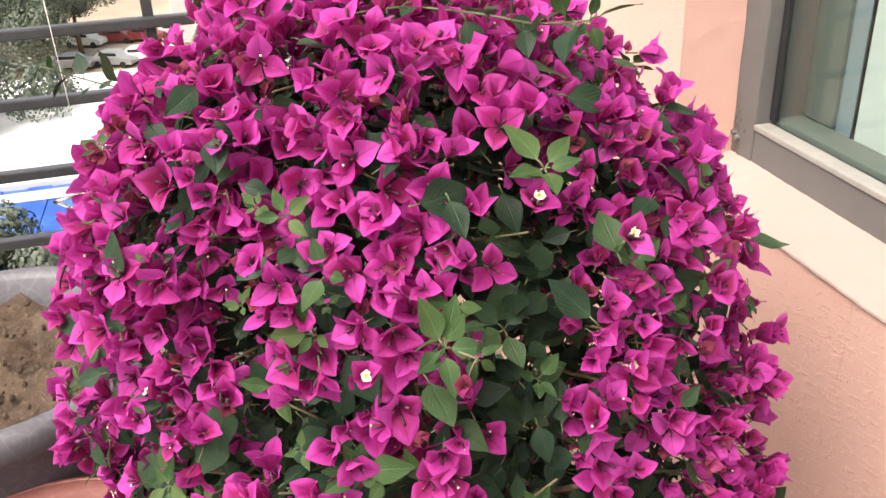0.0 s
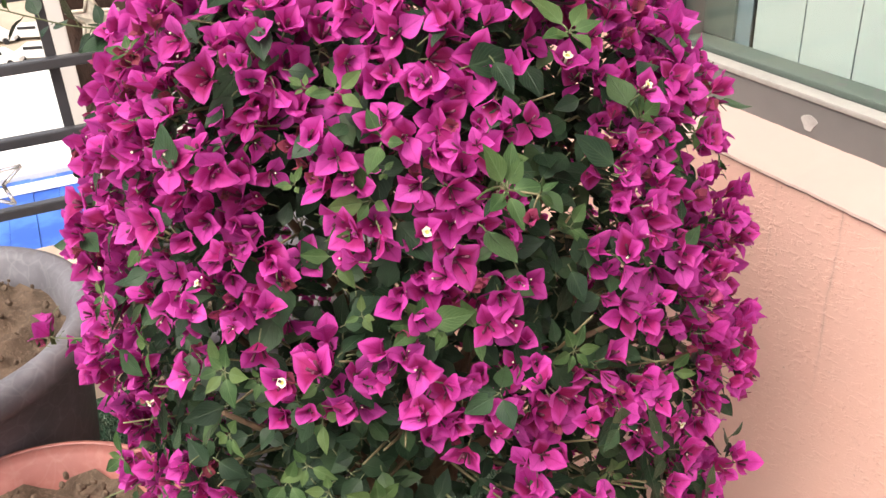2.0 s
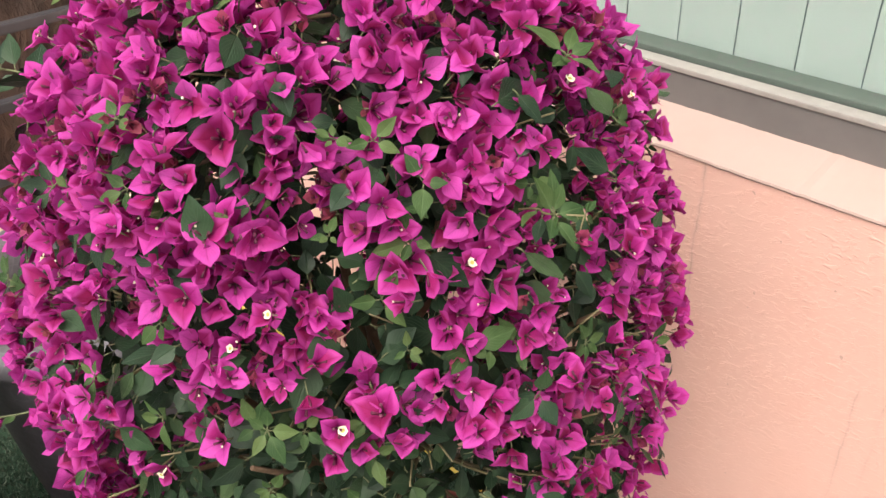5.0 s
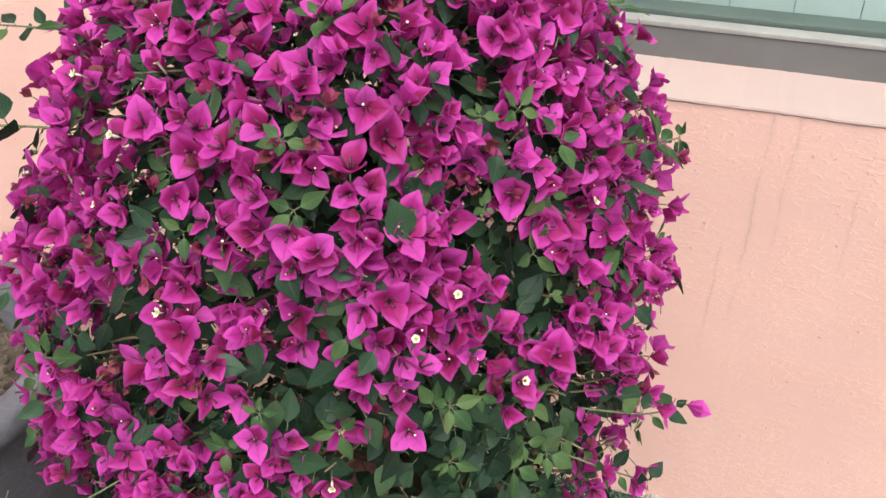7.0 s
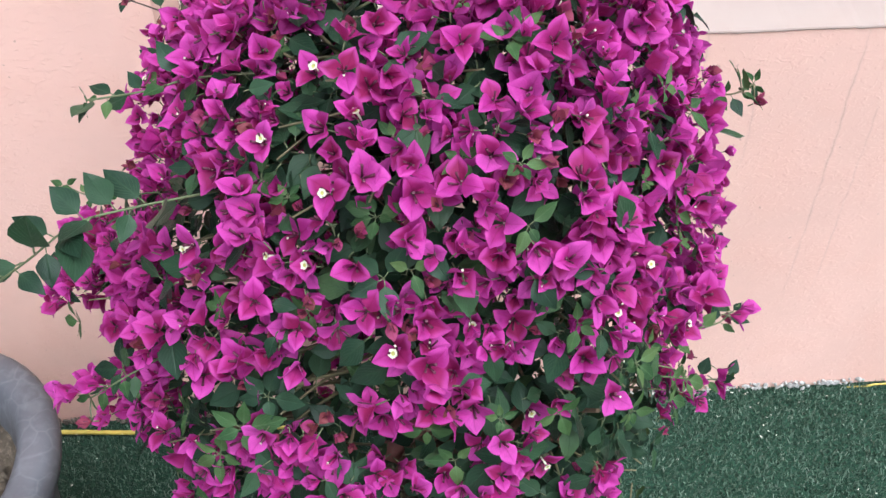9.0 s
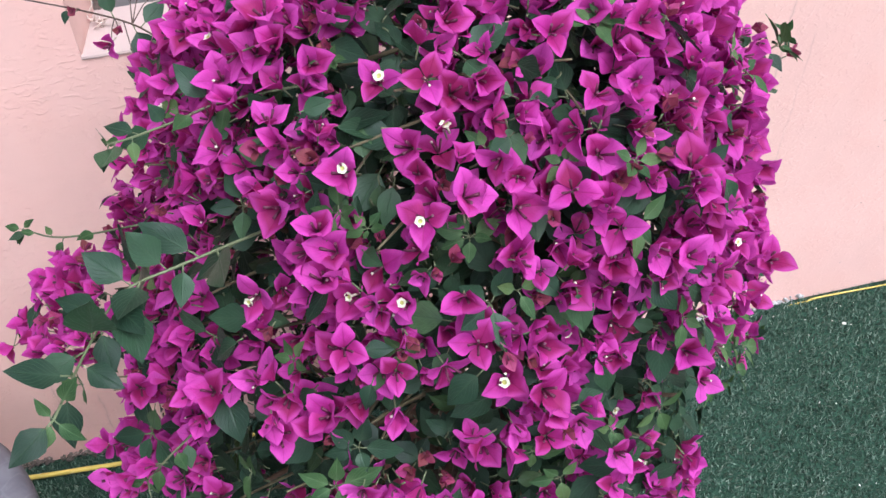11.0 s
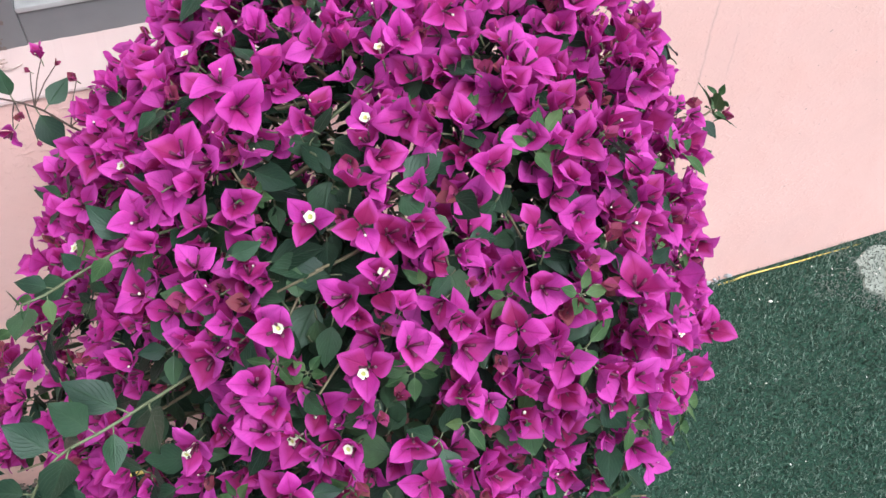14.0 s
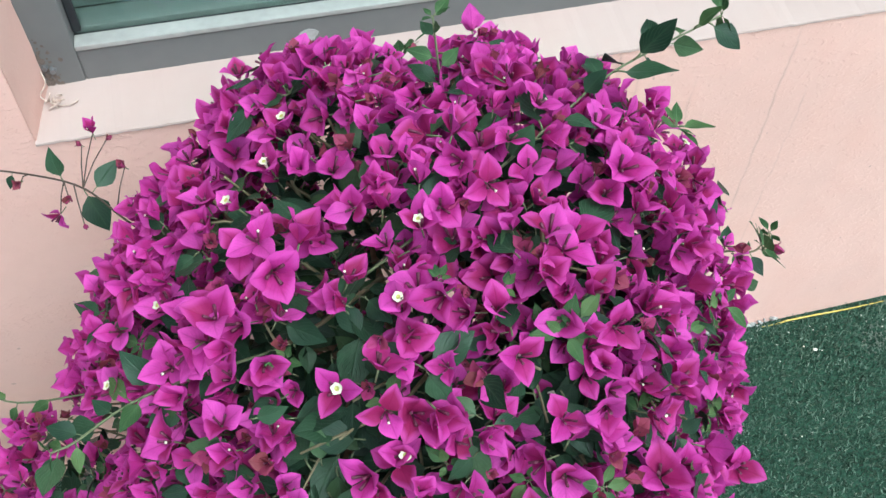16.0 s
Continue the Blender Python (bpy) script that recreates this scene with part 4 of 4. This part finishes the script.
for k in range(240):
    a, z = rnd.uniform(-math.pi, math.pi), rnd.uniform(0.45, 1.19)
    p = skin(a, z)
    q = Vector((BX, BY, z - 0.10)).lerp(p, rnd.uniform(0.35, 0.6)) + Vector([rnd.gauss(0, 0.02) for _ in range(3)])
    tube(bm, bend([q, q.lerp(p, 0.5) + Vector([rnd.gauss(0, 0.012) for _ in range(3)]), p - outward(a, min(z, 1.2)) * 0.012], 3), 0.0022, 0.0009, 4)
tagged(part("twig_mass", bm, TWIG, shrub), kind="stuff")
for line, ends in zip(stems, stalks):
    bm = tube(bmesh.new(), line, 0.0012, 0.0008, 6)
    for p, q in ends:
        tube(bm, [p, p.lerp(q, 0.5) + Vector((0, 0, 0.003)), q], 0.0007, 0.0005, 5)
    part("shoot", bm, DARK_TWIG if line is stems[2] else TWIG if line is stems[3] else GREEN_STEM, shrub, "long leafy shoot")


def child(name, me, m, parent, label=""):
    ob = new(name, me)
    ob.parent = parent
    base = parent.location if parent.parent is None else None
    ob.matrix_basis = (Matrix.Translation(-base) @ m) if base is not None else m
    return tagged(ob, label)


def joined(name, pieces, materials, label):
    """Many alike pieces as one mesh."""
    verts, faces, slots, uvs = [], [], [], []
    for near, me, m in pieces:
        k = len(verts)
        verts += [tuple(m @ v.co) for v in me.vertices]
        layer = me.uv_layers.get("leaf")
        for poly in me.polygons:
            faces.append([k + i for i in poly.vertices])
            slots.append(materials.index(me.materials[poly.material_index]))
            uvs += [tuple(layer.data[i].uv) for i in poly.loop_indices]
    me = bpy.data.meshes.new(name)
    me.from_pydata(verts, [], faces)
    lay = me.uv_layers.new(name="leaf")
    lay.data.foreach_set("uv", [c for uv in uvs for c in uv])
    me.polygons.foreach_set("material_index", slots)
    for m in materials:
        me.materials.append(m)
    smooth(me)
    ob = new(name, me)
    ob.parent, ob.location = shrub, -shrub.location
    return tagged(ob, label, kind="stuff")


for me, m, s in star_poses:
    f = child("bract_flower", me, m, shrub)
    star = new("corolla", STARS[rnd.randrange(3)])
    star.parent, star.matrix_basis = f, s
    tagged(star, "small open cream star flower")
for kind, name, mats in (("flower", "bract_flower", [BRACT, YOUNG, TUBE, GREEN_STEM, CREAM]), ("leaf", "leaf", [LEAF, FRESH, GREEN_STEM])):
    order = sorted(pool[kind], key=lambda e: -e[0])
    most = LIMIT[kind] - (len(star_poses) if kind == "flower" else 0)
    for near, me, m in order[:most]:
        child(name, me, m, shrub)
    joined(name + "_mass", order[most:], mats, "")
for near, me, m in pool["bud"]:
    child("bract_bud", me, m, shrub, "young rusty pink bracts")
shrub.matrix_basis = STAND @ Matrix.Translation(shrub.location)
print("flowers", len(pool["flower"]), "leaves", len(pool["leaf"]), "buds", len(pool["bud"]))


# ---- on the turf and the wall ----
hose = part("hose", tube(bmesh.new(), bend([(-1.25, -0.03, 0.012), (-0.89, -0.033, 0.012), (-0.71, -0.044, 0.012), (-0.57, -0.053, 0.012), (-0.30, -0.05, 0.010), (0.0, -0.03, -0.010), (0.6, -0.014, -0.012), (0.92, -0.012, -0.002), (0.99, -0.013, 0.006), (1.13, -0.018, 0.007), (1.25, -0.016, 0.002), (1.6, -0.014, -0.012)], 8), 0.0060, 0.0008, 8), HOSE)
tagged(hose, "thin yellow plastic hose lying along the wall foot", "hose")

rnd = random.Random(21)
verts, faces = [], []
def bare(x, y):
    return math.hypot((x - 1.35) / 0.22, (y + 0.14) / 0.17) + 0.5 * noise.noise((x * 14, y * 14, 3))
for k in range(150000):
    x, y = rnd.uniform(-1.28, 1.75), -1.15 * rnd.random() ** 1.1 - 0.004
    if bare(x, y) < rnd.uniform(0.3, 1.15) and rnd.random() < 0.8:
        continue
    h, t, w = rnd.uniform(0.004, 0.011), rnd.uniform(0, 6.28), rnd.uniform(0.0009, 0.0020)
    lx, ly = rnd.gauss(0, 0.0035), rnd.gauss(0, 0.0035)
    dx, dy = w * math.cos(t), w * math.sin(t)
    i = len(verts)
    verts += [(x - dx, y - dy, 0), (x + dx, y + dy, 0), (x + lx + dx * 0.4, y + ly + dy * 0.4, h), (x + lx - dx * 0.4, y + ly - dy * 0.4, h)]
    faces.append((i, i + 1, i + 2, i + 3))
me = bpy.data.meshes.new("turf_blades")
me.from_pydata(verts, [], faces)
me.materials.append(BLADE)
tagged(new("turf_blades", me), "short green plastic blades of the artificial turf", "turf", kind="stuff")

bm = bmesh.new()
for k in range(420):
    x, y = rnd.uniform(-0.9, 1.7), -0.02 - abs(rnd.gauss(0, 0.06)) if rnd.random() < 0.45 else rnd.uniform(-1.1, 0)
    s = rnd.uniform(0.0011, 0.0031) * (1.9 if rnd.random() < 0.12 else 1)
    m = Matrix.Translation((x, min(y, -0.01), rnd.uniform(0.010, 0.017))) @ Euler((rnd.gauss(0, 0.4), rnd.gauss(0, 0.4), rnd.random() * 6)).to_matrix().to_4x4() @ Matrix.Diagonal((s, s * rnd.uniform(0.3, 0.9), s * 0.25, 1))
    bmesh.ops.create_icosphere(bm, subdivisions=1, radius=1, matrix=m)
tagged(part("litter", bm, SCRAP), "pale dry scraps and petals scattered on turf", "litter", kind="stuff")

# crumbled plaster and grime along the wall's foot
for name, x0, x1, count, paint, label in (("plaster_crumbs", 0.30, 0.95, 420, SPLASH, "pale crumbled plaster along the wall foot"), ("foot_grime", -0.95, -0.25, 700, GRIME, "dark gritty grime along the wall foot")):
    bm = bmesh.new()
    for k in range(count):
        x = rnd.uniform(x0, x1)
        if noise.noise((x * 17, 3, 1)) < rnd.uniform(-0.5, 0.3):
            continue
        r = rnd.uniform(0.0015, 0.0055)
        m = Matrix.Translation((x, -abs(rnd.gauss(0, 0.006)) - 0.002, rnd.uniform(0.006, 0.018))) @ Euler((rnd.random() * 3, rnd.random() * 3, 0)).to_matrix().to_4x4() @ Matrix.Diagonal((r * 1.4, r * 0.8, r * 0.8, 1))
        bmesh.ops.create_icosphere(bm, subdivisions=1, radius=1, matrix=m)
    tagged(part(name, bm, paint), label, "rubble", kind="stuff")

# worn grey patch of grit where the turf ends
bm = bmesh.new()
for k in range(12000):
    x, y = rnd.uniform(1.0, 1.75), rnd.uniform(-0.38, -0.008)
    s = rnd.uniform(0.0008, 0.0019)
    if bare(x, y) > rnd.uniform(0.4, 1.1):
        continue
    m = Matrix.Translation((x, y, s * 0.4 + rnd.uniform(0.001, 0.008))) @ Euler((rnd.random() * 3, rnd.random() * 3, 0)).to_matrix().to_4x4() @ Matrix.Diagonal((s, s * 0.8, s * 0.6, 1))
    bmesh.ops.create_cube(bm, size=2, matrix=m)
under = bmesh.new()
rim = []
for k in range(40):
    t = 2 * math.pi * k / 40
    q = 0.62 + 0.20 * noise.noise((math.cos(t) * 2, math.sin(t) * 2, 8)) + 0.10 * noise.noise((math.cos(t) * 7, math.sin(t) * 7, 2))
    rim.append((1.37 + 0.22 * q * math.cos(t), min(-0.006, -0.14 + 0.17 * q * math.sin(t))))
low, top = [under.verts.new((x, y, -0.004)) for x, y in rim], [under.verts.new((1.37 + (x - 1.37) * 0.94, -0.14 + (y + 0.14) * 0.94, 0.0045)) for x, y in rim]
under.faces.new(top)
for k in range(40):
    under.faces.new((low[k], low[(k + 1) % 40], top[(k + 1) % 40], top[k]))
structure("worn_patch", under, plain("worn_turf_backing", (0.27, 0.29, 0.235), 0.35, 60, 0.9, 0, 0.6, 0.003), "worn bare patch in the turf beside the wall", "floor")
tagged(part("grit", bm, plain("grey_grit", (0.16, 0.18, 0.145), 0.3, 200, 0.9)), "worn grey grit where the turf thins out", "grit", kind="stuff")

# fallen bracts near the pot
for x, y in ((-0.56, -0.12), (-0.47, -0.22), (-0.40, -0.17), (-0.52, -0.30), (-0.60, -0.08), (-0.35, -0.28)):
    f = new("fallen_flower", FLOWERS[rnd.randrange(22)])
    f.matrix_world = Matrix.Translation((x, y, 0.022)) @ Euler((rnd.uniform(-0.6, 0.6), rnd.uniform(-0.6, 0.6), rnd.random() * 6)).to_matrix().to_4x4()
    tagged(f, "fallen magenta bract flower lying on the turf", "flower", "fallen flowers")

# frayed cable end and screw at the window's corner
knot = thing("cable_end", -0.412, 0.062, 0.912, "frayed pale cable end on the window ledge", "cable")
part("wire", tube(bmesh.new(), bend([(-0.419, 0.085, 0.948), (-0.415, 0.070, 0.937), (-0.425, 0.060, 0.925), (-0.409, 0.050, 0.917), (-0.392, 0.047, 0.914), (-0.379, 0.054, 0.914)], 5), 0.0011, 0.0009, 6), FRAYED, knot)
bm = bmesh.new()
for k in range(9):
    p = Vector((-0.410 + rnd.gauss(0, 0.006), 0.056 + rnd.gauss(0, 0.005), 0.920 + rnd.gauss(0, 0.005)))
    tube(bm, [p, p + Vector([rnd.gauss(0, 0.007) for _ in range(3)])], 0.0020, 0.0010, 5)
part("frayed_tape", bm, FRAYED, knot)
bm = bmesh.new()
for dz, dx in ((0.0, 0.0), (-0.006, 0.009)):
    bmesh.ops.create_cone(bm, cap_ends=True, segments=10, radius1=0.0050, radius2=0.0036, depth=0.008, matrix=Matrix.Translation((-0.412 + dx, 0.0845, 0.951 + dz)) @ Matrix.Rotation(radians(90), 4, "X"))
tagged(part("screw", bm, STEEL), "steel screw heads in the window frame", "screw")
bm = bmesh.new()
ring = [(-0.056 + 0.012 * (1 + 0.3 * math.sin(3 * t)) * math.cos(t), 0.939 + 0.011 * math.sin(t)) for t in [2 * math.pi * k / 16 for k in range(16)]]
front, back = [bm.verts.new((x, 0.0872, z)) for x, z in ring], [bm.verts.new((x, 0.0895, z)) for x, z in ring]
bm.faces.new(front)
for k in range(16):
    bm.faces.new((front[k], back[k], back[(k + 1) % 16], front[(k + 1) % 16]))
smear = random.Random(8)
bm2 = bmesh.new()
for k in range(70):
    cx, cz, q = -0.417 + abs(smear.gauss(0, 0.009)), 0.920 + abs(smear.gauss(0, 0.030)), smear.uniform(0.001, 0.0038)
    ring = [bm2.verts.new((cx + q * smear.uniform(0.5, 1.2) * math.cos(t), 0.0864, cz + q * smear.uniform(0.5, 1.3) * math.sin(t))) for t in [2 * math.pi * i / 9 for i in range(9)]]
    top = bm2.verts.new((cx, 0.0858, cz))
    for i in range(9):
        bm2.faces.new((ring[i], ring[(i + 1) % 9], top))
tagged(part("mortar_smear", bm2, GRIME), "dried brown mortar smears on the window frame's corner", "mortar", kind="stuff")
tagged(part("plaster_splash", bm, SPLASH), "dried white plaster splash on the window frame", "splash")


# ---- beyond the railing ----
def star_lamp(x, y, z, size, turn, body, label):
    ob = thing("star_light", x, y, z, label, "string light", "star lights")
    m = Matrix.Translation((x, y, z)) @ Matrix.Rotation(turn, 4, "Z") @ Matrix.Rotation(0.2, 4, "Y")
    pts = [m @ Vector((0, size * (1 if k % 2 == 0 else 0.42) * math.sin(math.pi * k / 5), size * (1 if k % 2 == 0 else 0.42) * math.cos(math.pi * k / 5))) for k in range(10)]
    bm = bmesh.new()
    for k in range(10):
        tube(bm, [pts[k], pts[(k + 1) % 10]], 0.0045, 0.0045, 6)
    part("star_rim", bm, body, ob)
    bm = bmesh.new()
    a, b = bm.verts.new(m @ Vector((0.006, 0, 0))), bm.verts.new(m @ Vector((-0.006, 0, 0)))
    vs = [bm.verts.new(p) for p in pts]
    for k in range(10):
        bm.faces.new((a, vs[k], vs[(k + 1) % 10])), bm.faces.new((b, vs[(k + 1) % 10], vs[k]))
    if body is PAPER:
        part("star_plate", bm, body, ob)
    else:
        bm.free()
    part("string", tube(bmesh.new(), [m @ Vector((0, 0, size)), Vector((x, y, 1.158))], 0.0012, 0.0012, 4), WHITE, ob)
    return ob


star_lamp(-1.376, -0.992, 0.592, 0.085, 0.3, CLEAR, "clear plastic star light hanging on a string")
star_lamp(-1.380, -0.682, 0.924, 0.062, -0.4, PAPER, "cream star light with faded print hanging on a string")

# Upper part of boarding and posts is unseen, added to dim the house wall.
neighbour = thing("neighbour_wall", -2.7, 0.4, -3, "dark brown rough neighbouring wall with white posts", "wall", kind="structure")
bm = bmesh.new()
N = 40
sheet(bm, [[(-2.62 + 0.07 * noise.noise((y * 5, z * 3, 0)) + 0.04 * noise.noise((y * 14, z * 9, 3)), y, z) for y in [-0.72 + 3.2 * i / N for i in range(N + 1)]] for z in [-3 + 9.5 * k / 95 for k in range(96)]], (-0.1, 0, 0))
part("boarding", bm, BROWN, neighbour, soft=True)
for y in (-0.745, -0.40):
    part("white_post", slab(-2.55, -2.48, y - 0.035, y + 0.035, -3, 6.4, 0.004), WHITE, neighbour, "white painted post")


# ---- street far below ----
GZ = -21.0
n = Nodes("dusty_ground", 0.95, 0, 0.2)
n.color(n.mix(n.ramp(n.noise(0.05, 6), [(0.4, 0.0), (0.6, 1.0)]), (0.34, 0.27, 0.20), (0.46, 0.38, 0.30)))
structure("ground", slab(-900, 900, -900, 900, GZ - 1, GZ), n.m, "dusty pale ground far below the terrace", "ground")
structure("house_body", slab(END + 0.02, 3.98, -3.38, 2.28, GZ, -0.36), WALL, "house below the terrace", "house")
n = Nodes("blue_roof_sheet", 0.4, 0, 0.5)
n.color(n.mix(n.ramp(n.noise(0.6, 4), [(0.45, 0.0), (0.6, 1.0)]), (0.02, 0.09, 0.42), (0.05, 0.17, 0.55)))
BLUE = n.m
TAR = plain("pale_flat_roof", (0.78, 0.77, 0.76), 0.12, 0.8, 0.8)
shed = thing("market_shed", -40, -4, GZ, "low building with pale flat roof and blue sheeting", "building")
part("wall", slab(-56, -31, -16, 10, GZ, -13.3), TAR, shed)
part("roof", slab(-56.5, -38.5, -16.5, 10.5, -13.29, -12.9), TAR, shed, "bright pale roof")
for i in range(27):
    part("roof_sheet", slab(-38.4, -30.5, -16.4 + i, -15.42 + i, -13.28, -13.12 + 0.05 * (i % 2)), BLUE, shed, "blue roof sheet")
for k in range(7):
    part("roof_stripe", slab(-37.8 + k * 0.16, -37.7 + k * 0.16, -16 + k, 10, -13.05, -13.02), WHITE, shed)


def car(x, y, turn, paint):
    ob = new("car")
    ob.matrix_world = Matrix.Translation((x, y, GZ)) @ Matrix.Rotation(turn, 4, "Z")
    tagged(ob, "parked car with pale paint on the dusty lot", "car", "parked cars")
    prof = [(-2.2, 0.35), (-2.25, 0.75), (-2.1, 0.95), (-1.7, 1.0), (-1.2, 1.5), (0.6, 1.52), (1.2, 1.02), (2.0, 0.9), (2.2, 0.7), (2.2, 0.35)]
    bm = bmesh.new()
    a = [bm.verts.new((px, -0.85 + (0.12 if pz > 1.2 else 0), pz)) for px, pz in prof]
    b = [bm.verts.new((px, 0.85 - (0.12 if pz > 1.2 else 0), pz)) for px, pz in prof]
    for i in range(len(prof)):
        j = (i + 1) % len(prof)
        bm.faces.new((a[i], a[j], b[j], b[i]))
    bm.faces.new(a[::-1]), bm.faces.new(b)
    me = mesh_of(bm, "body")
    me.materials.append(paint)
    body = new("body", me)
    body.parent = ob
    for s in (-1, 1):
        me = mesh_of(slab(-1.1, 0.75, s * 0.80 - 0.02, s * 0.80 + 0.02, 1.03, 1.42), "side_window")
        me.materials.append(GASKET)
        new("side_window", me).parent = ob
        for px in (-1.35, 1.35):
            bm = bmesh.new()
            bmesh.ops.create_cone(bm, cap_ends=True, segments=12, radius1=0.33, radius2=0.33, depth=0.2, matrix=Matrix.Translation((px, s * 0.78, 0.33)) @ Matrix.Rotation(radians(90), 4, "X"))
            me = mesh_of(bm, "wheel")
            me.materials.append(GASKET)
            new("wheel", me).parent = ob


GREYCAR, REDCAR = plain("silver_paint", (0.5, 0.5, 0.5), 0.1, 1, 0.3, 0.5), plain("dark_red_paint", (0.25, 0.05, 0.05), 0.1, 1, 0.3)
rnd = random.Random(4)
for row in range(4):
    for k in range(9):
        car(-72 - row * 9.5 + rnd.uniform(-0.6, 0.6), -14 + k * 3.3 + rnd.uniform(-0.4, 0.4), radians(90 * 0 + rnd.uniform(-6, 6)) + radians(70), (WHITE, WHITE, GREYCAR, REDCAR)[rnd.randrange(4)])


def far_tree(x, y, height, spread, seed):
    rnd = random.Random(seed)
    ob = thing("tree", x, y, GZ, "leafy green street tree below the terrace", "tree", "street trees")
    part("trunk", tube(bmesh.new(), bend([(x, y, GZ), (x + 0.2, y, GZ + height * 0.35), (x, y + 0.2, GZ + height * 0.7)], 4), 0.3, 0.12, 8), BARK, ob)
    verts, faces = [], []
    lobes = [(Vector((rnd.gauss(0, spread * 0.42), rnd.gauss(0, spread * 0.42), height * rnd.uniform(0.5, 0.95))), spread * rnd.uniform(0.25, 0.5)) for _ in range(14)]
    for k in range(14000):
        c, r = lobes[rnd.randrange(14)]
        d = Vector([rnd.gauss(0, 1) for _ in range(3)]).normalized()
        p = Vector((x, y, GZ)) + c + d * r * rnd.uniform(0.7, 1.05)
        u = d.orthogonal().normalized() * rnd.uniform(0.08, 0.18)
        v = (d + Vector([rnd.gauss(0, 0.5) for _ in range(3)])).cross(u).normalized() * rnd.uniform(0.06, 0.12)
        i = len(verts)
        verts += [tuple(p - u), tuple(p - v), tuple(p + u), tuple(p + v)]
        faces.append((i, i + 1, i + 2, i + 3))
    me = bpy.data.meshes.new("crown")
    me.from_pydata(verts, [], faces)
    me.materials.append(CROWN)
    crown = new("crown", me)
    crown.parent, crown.location = ob, -ob.location


n = Nodes("hazed_foliage", 0.7, 0, 0.2)
# Greens paled to paint the haze of distance into the leaves.
n.color(n.ramp(n.chance(), [(0.0, (0.11, 0.135, 0.105)), (1.0, (0.18, 0.205, 0.15))]))
CROWN = n.m
for i, (x, y, h, s) in enumerate(((-92, -22, 9, 6), (-97, -14, 8, 5), (-104, -30, 10, 7), (-88, -32, 9, 6), (-50, -14, 11.5, 4), (-44, -16, 11, 4), (-31, -9.5, 10, 3), (-29, -12, 9.5, 3), (-110, 6, 8, 5), (-95, -26, 9, 6), (-100, -20, 9, 6), (-90, -17, 8, 5))):
    far_tree(x, y, h, s, i + 1)
